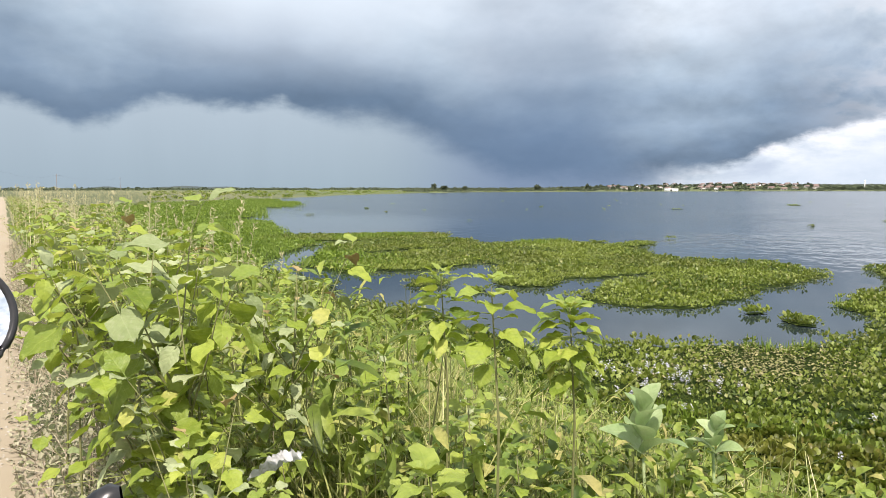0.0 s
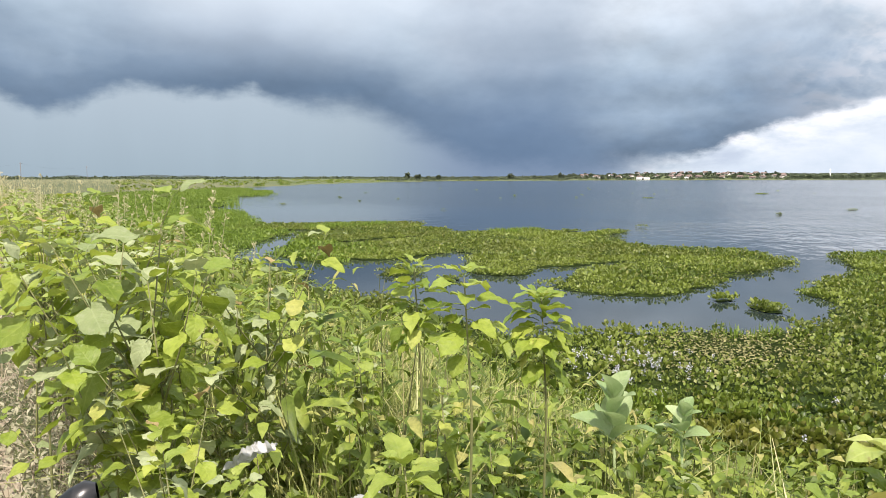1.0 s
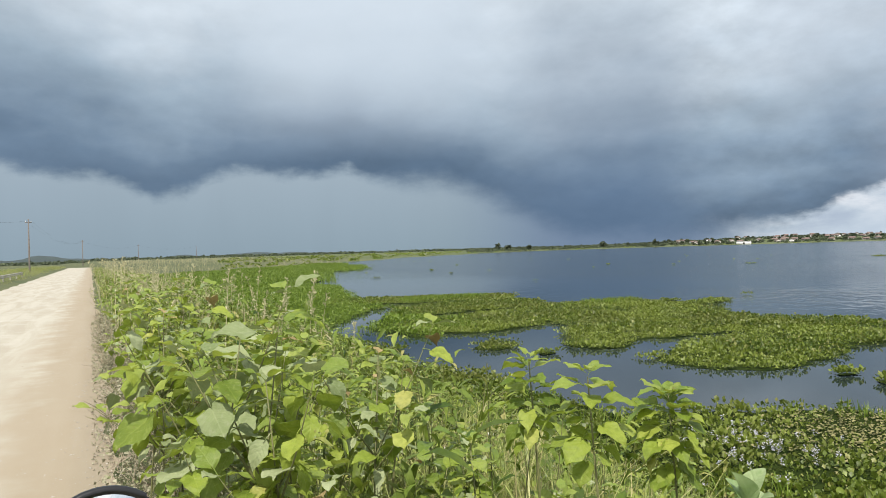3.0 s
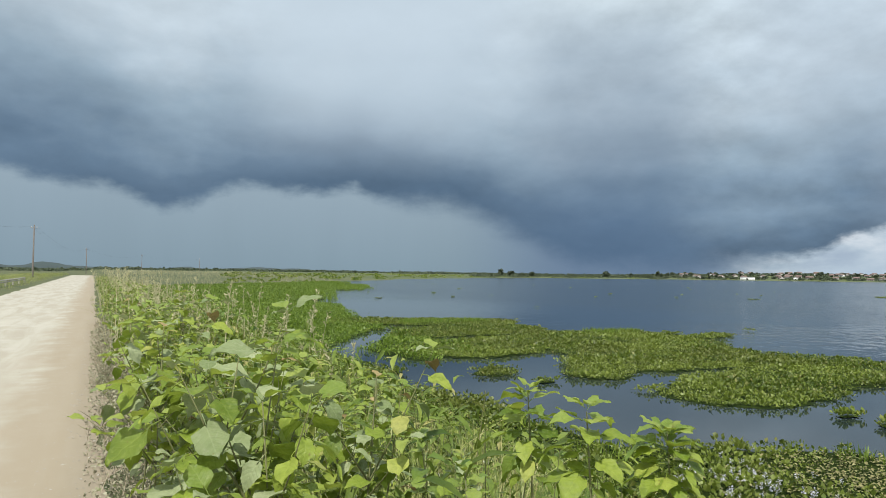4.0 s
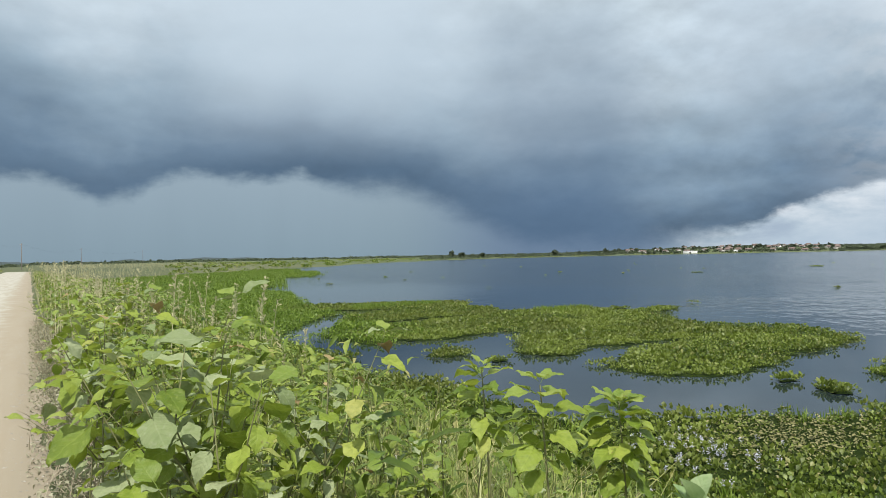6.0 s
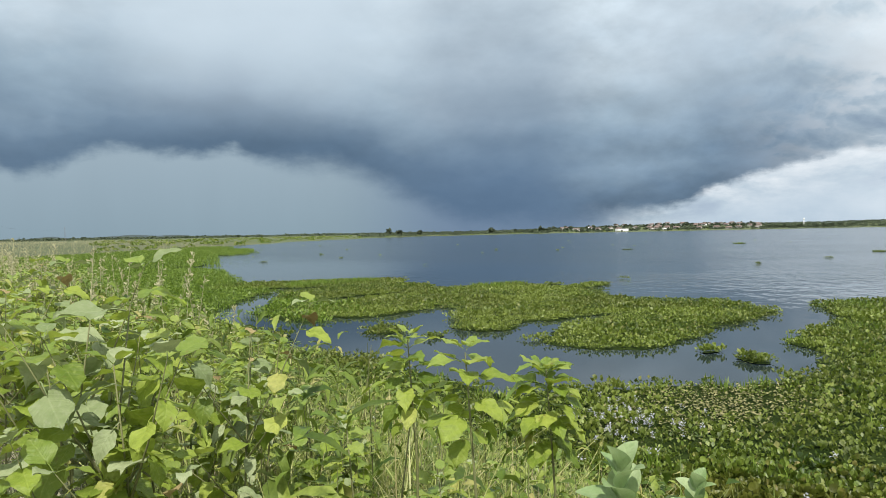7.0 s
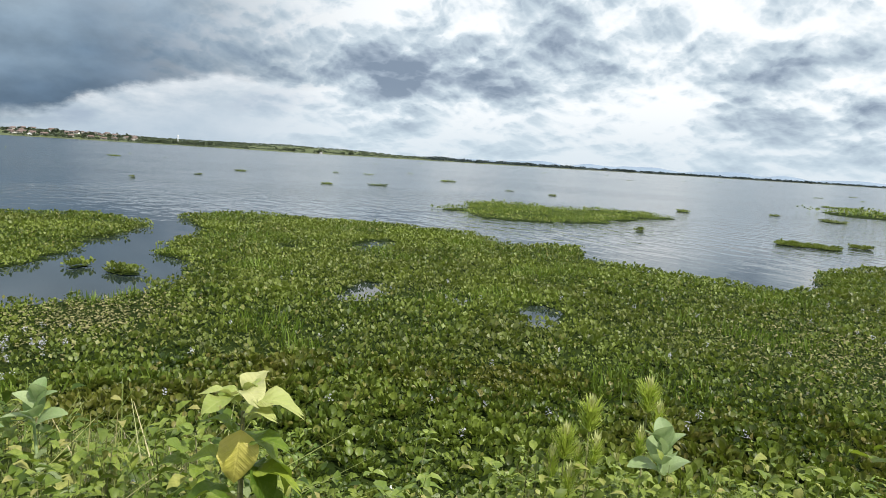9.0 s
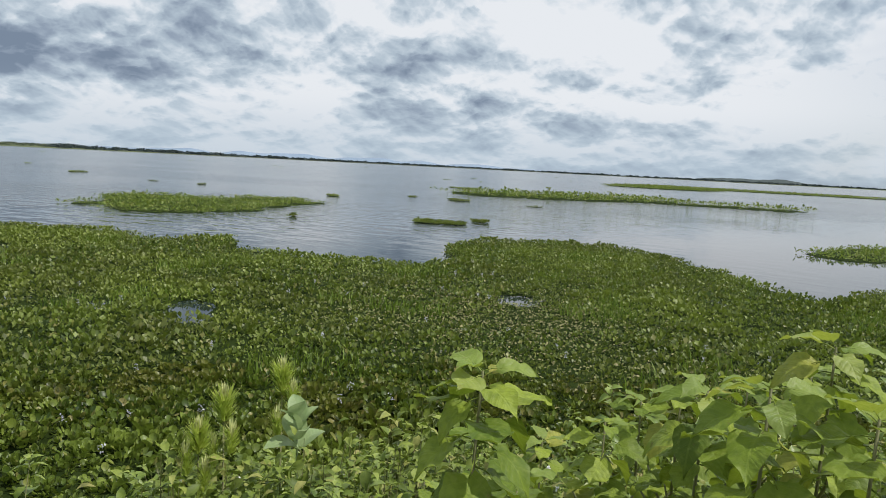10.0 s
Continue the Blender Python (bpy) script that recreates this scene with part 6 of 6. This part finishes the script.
# ---- parked motorcycle ----
M_BLACK = plain_material("black_plastic", (0.012, 0.012, 0.013), (0.02, 0.02, 0.021), 0.32, 40.0, 0.05, 0.001)
M_RUBBER = plain_material("black_rubber", (0.02, 0.02, 0.02), (0.03, 0.03, 0.03), 0.45, 60.0)
M_STEEL = plain_material("brushed_steel", (0.45, 0.45, 0.46), (0.55, 0.55, 0.56), 0.3, 50.0, 0.05, 0.001, 1.0)
M_RED = plain_material("red_paint", (0.25, 0.02, 0.02), (0.28, 0.03, 0.025), 0.25, 20.0, 0.02, 0.001)
m, k, out = material("mirror_glass")
surface(k, out, (0.92, 0.93, 0.94), 0.01, metal=1.0)
M_MIRROR = m
MIRROR_AT = Vector((-0.028, 0.509, 1.567))
TAPER = radians(217.5)


def drop_outline(n, grow):
    """A rounded mirror outline: a full nose with straight sides closing on a smaller round end, down towards the stem."""
    pts = []
    big, small, gap = 0.0305, 0.022, 0.048
    lean = math.asin((big - small) / gap)
    ax, ay = math.cos(TAPER), math.sin(TAPER)
    half = n // 2
    for i in range(half):
        a = TAPER + math.pi + (i / (half - 1) - 0.5) * (math.pi + 2 * lean)
        pts.append(((big + grow) * math.cos(a), (big + grow) * math.sin(a)))
    for i in range(n - half):
        a = TAPER + (i / (n - half - 1) - 0.5) * (math.pi - 2 * lean)
        pts.append((gap * ax + (small + grow) * math.cos(a), gap * ay + (small + grow) * math.sin(a)))
    return pts


def cap(n, rings, grow, dome, z0):
    """A domed plate with that outline."""
    cx, cy = 0.019 * math.cos(TAPER), 0.019 * math.sin(TAPER)
    v, f = [(cx, cy, z0 + dome)], []
    for q in range(1, rings + 1):
        t = q / rings
        v += [(cx + (x - cx) * t, cy + (y - cy) * t, z0 + dome * (1 - t * t)) for x, y in drop_outline(n, grow)]
    f += [(0, 1 + i, 1 + (i + 1) % n) for i in range(n)]
    for q in range(rings - 1):
        for i in range(n):
            a, b = 1 + q * n + i, 1 + q * n + (i + 1) % n
            f += [(a, a + n, b + n), (a, b + n, b)]
    return np.array(v), np.array(f)


bike = thing("motorcycle", "parked motorcycle with round black-rimmed mirror at the road edge", "motorcycle")
mir = part("mirror", cap(48, 6, 0.0012, -0.026, -0.004), M_BLACK, bike, "black plastic mirror housing")
part("glass", cap(48, 8, -0.0024, 0.0016, 0.0004), M_MIRROR, mir, "clear mirror glass full of bright cloud")
ring = drop_outline(48, -0.0004)
part("rim", tube([(x, y, 0.0) for x, y in ring + ring[:2]], [0.0021] * 50, 8), M_BLACK, mir)
normal = Vector((0.10, -0.93, 0.30)).normalized()
mir.matrix_basis = Matrix.Translation(MIRROR_AT) @ normal.to_track_quat("Z", "Y").to_matrix().to_4x4() @ pose(0, 0, 0, 0, 0, 0)
STEM_FOOT = Vector((-0.10, 0.60, 1.335))
part("mirror_stem", tube([MIRROR_AT + Vector((-0.03, 0.01, -0.024)) - normal * 0.022, MIRROR_AT + Vector((-0.05, 0.04, -0.12)), STEM_FOOT], [0.006, 0.006, 0.007], 8), M_BLACK, bike)
HEAD = Vector((-0.42, 0.62, 1.30))
part("handlebar", tube([(0.036, 0.587, 1.399), (-0.04, 0.605, 1.347), (-0.10, 0.61, 1.33), (-0.30, 0.62, 1.33), HEAD, (-0.54, 0.65, 1.33), (-0.74, 0.63, 1.39), (-0.88, 0.57, 1.395)], [0.012] * 8, 10), M_STEEL, bike)
part("grip", tube([(0.066, 0.576, 1.425), (0.063, 0.577, 1.4245), (0.057, 0.580, 1.419), (0.036, 0.587, 1.401), (-0.04, 0.605, 1.347)], [0.006, 0.010, 0.0125, 0.013, 0.013], 16), M_BLACK, bike)
part("grip", tube([(-0.88, 0.57, 1.395), (-0.77, 0.62, 1.391)], [0.017, 0.016], 12), M_RUBBER, bike)
part("brake_lever", tube([(-0.11, 0.63, 1.33), (-0.04, 0.65, 1.33), (0.02, 0.64, 1.32), (0.04, 0.63, 1.32)], [0.007, 0.006, 0.006, 0.009], 8), M_BLACK, bike)
AXLE_F, AXLE_R = Vector((-0.40, 1.18, 0.31)), Vector((-0.52, -0.12, 0.31))


def wheel(at):
    ring = [at + Vector((0, math.cos(a), math.sin(a))) * 0.27 for a in np.linspace(0, 2 * math.pi, 29)]
    w = part("wheel", tube(ring, [0.045] * 29, 8), M_RUBBER, bike, "black rubber tyre")
    ring = [at + Vector((0, math.cos(a), math.sin(a))) * 0.225 for a in np.linspace(0, 2 * math.pi, 29)]
    part("rim", tube(ring, [0.016] * 29, 6), M_STEEL, w)
    part("hub", tube([at - Vector((0.07, 0, 0)), at + Vector((0.07, 0, 0))], [0.05, 0.05], 10), M_STEEL, w)
    for a in np.linspace(0, 2 * math.pi, 13)[:-1]:
        part("spoke", tube([at, at + Vector((0, math.cos(a), math.sin(a))) * 0.225], [0.004, 0.003], 4), M_STEEL, w)


wheel(AXLE_F)
wheel(AXLE_R)
for s in (-0.09, 0.09):
    part("fork", tube([HEAD + Vector((s, 0.0, -0.02)), AXLE_F + Vector((s, 0, 0))], [0.02, 0.018], 8), M_STEEL, bike)
    part("swingarm", tube([(-0.49 + s, 0.30, 0.36), AXLE_R + Vector((s, 0, 0))], [0.02, 0.018], 8), M_BLACK, bike)
part("frame", joined([tube([HEAD, (-0.45, 0.45, 0.80), (-0.48, 0.30, 0.36), (-0.47, 0.62, 0.34), HEAD + Vector((0, 0.03, -0.25))], [0.022] * 5, 8), tube([(-0.45, 0.45, 0.80), (-0.53, -0.25, 0.78)], [0.02, 0.018], 8)]), M_BLACK, bike)
part("engine", tube([(-0.47, 0.32, 0.42), (-0.47, 0.38, 0.44), (-0.46, 0.56, 0.47), (-0.46, 0.60, 0.48)], [0.08, 0.13, 0.12, 0.07], 12), M_STEEL, bike)
part("fuel_tank", tube([(-0.43, 0.56, 0.98), (-0.44, 0.50, 0.98), (-0.46, 0.32, 0.93), (-0.48, 0.18, 0.86)], [0.06, 0.12, 0.12, 0.06], 14), M_RED, bike, "red painted tank")
part("seat", tube([(-0.48, 0.2, 0.84), (-0.49, 0.14, 0.85), (-0.53, -0.28, 0.86), (-0.535, -0.36, 0.87)], [0.05, 0.10, 0.09, 0.04], 12), M_RUBBER, bike, "black padded seat")
part("side_stand", tube([(-0.55, 0.32, 0.36), (-0.74, 0.36, 0.0)], [0.012, 0.012], 6), M_STEEL, bike)
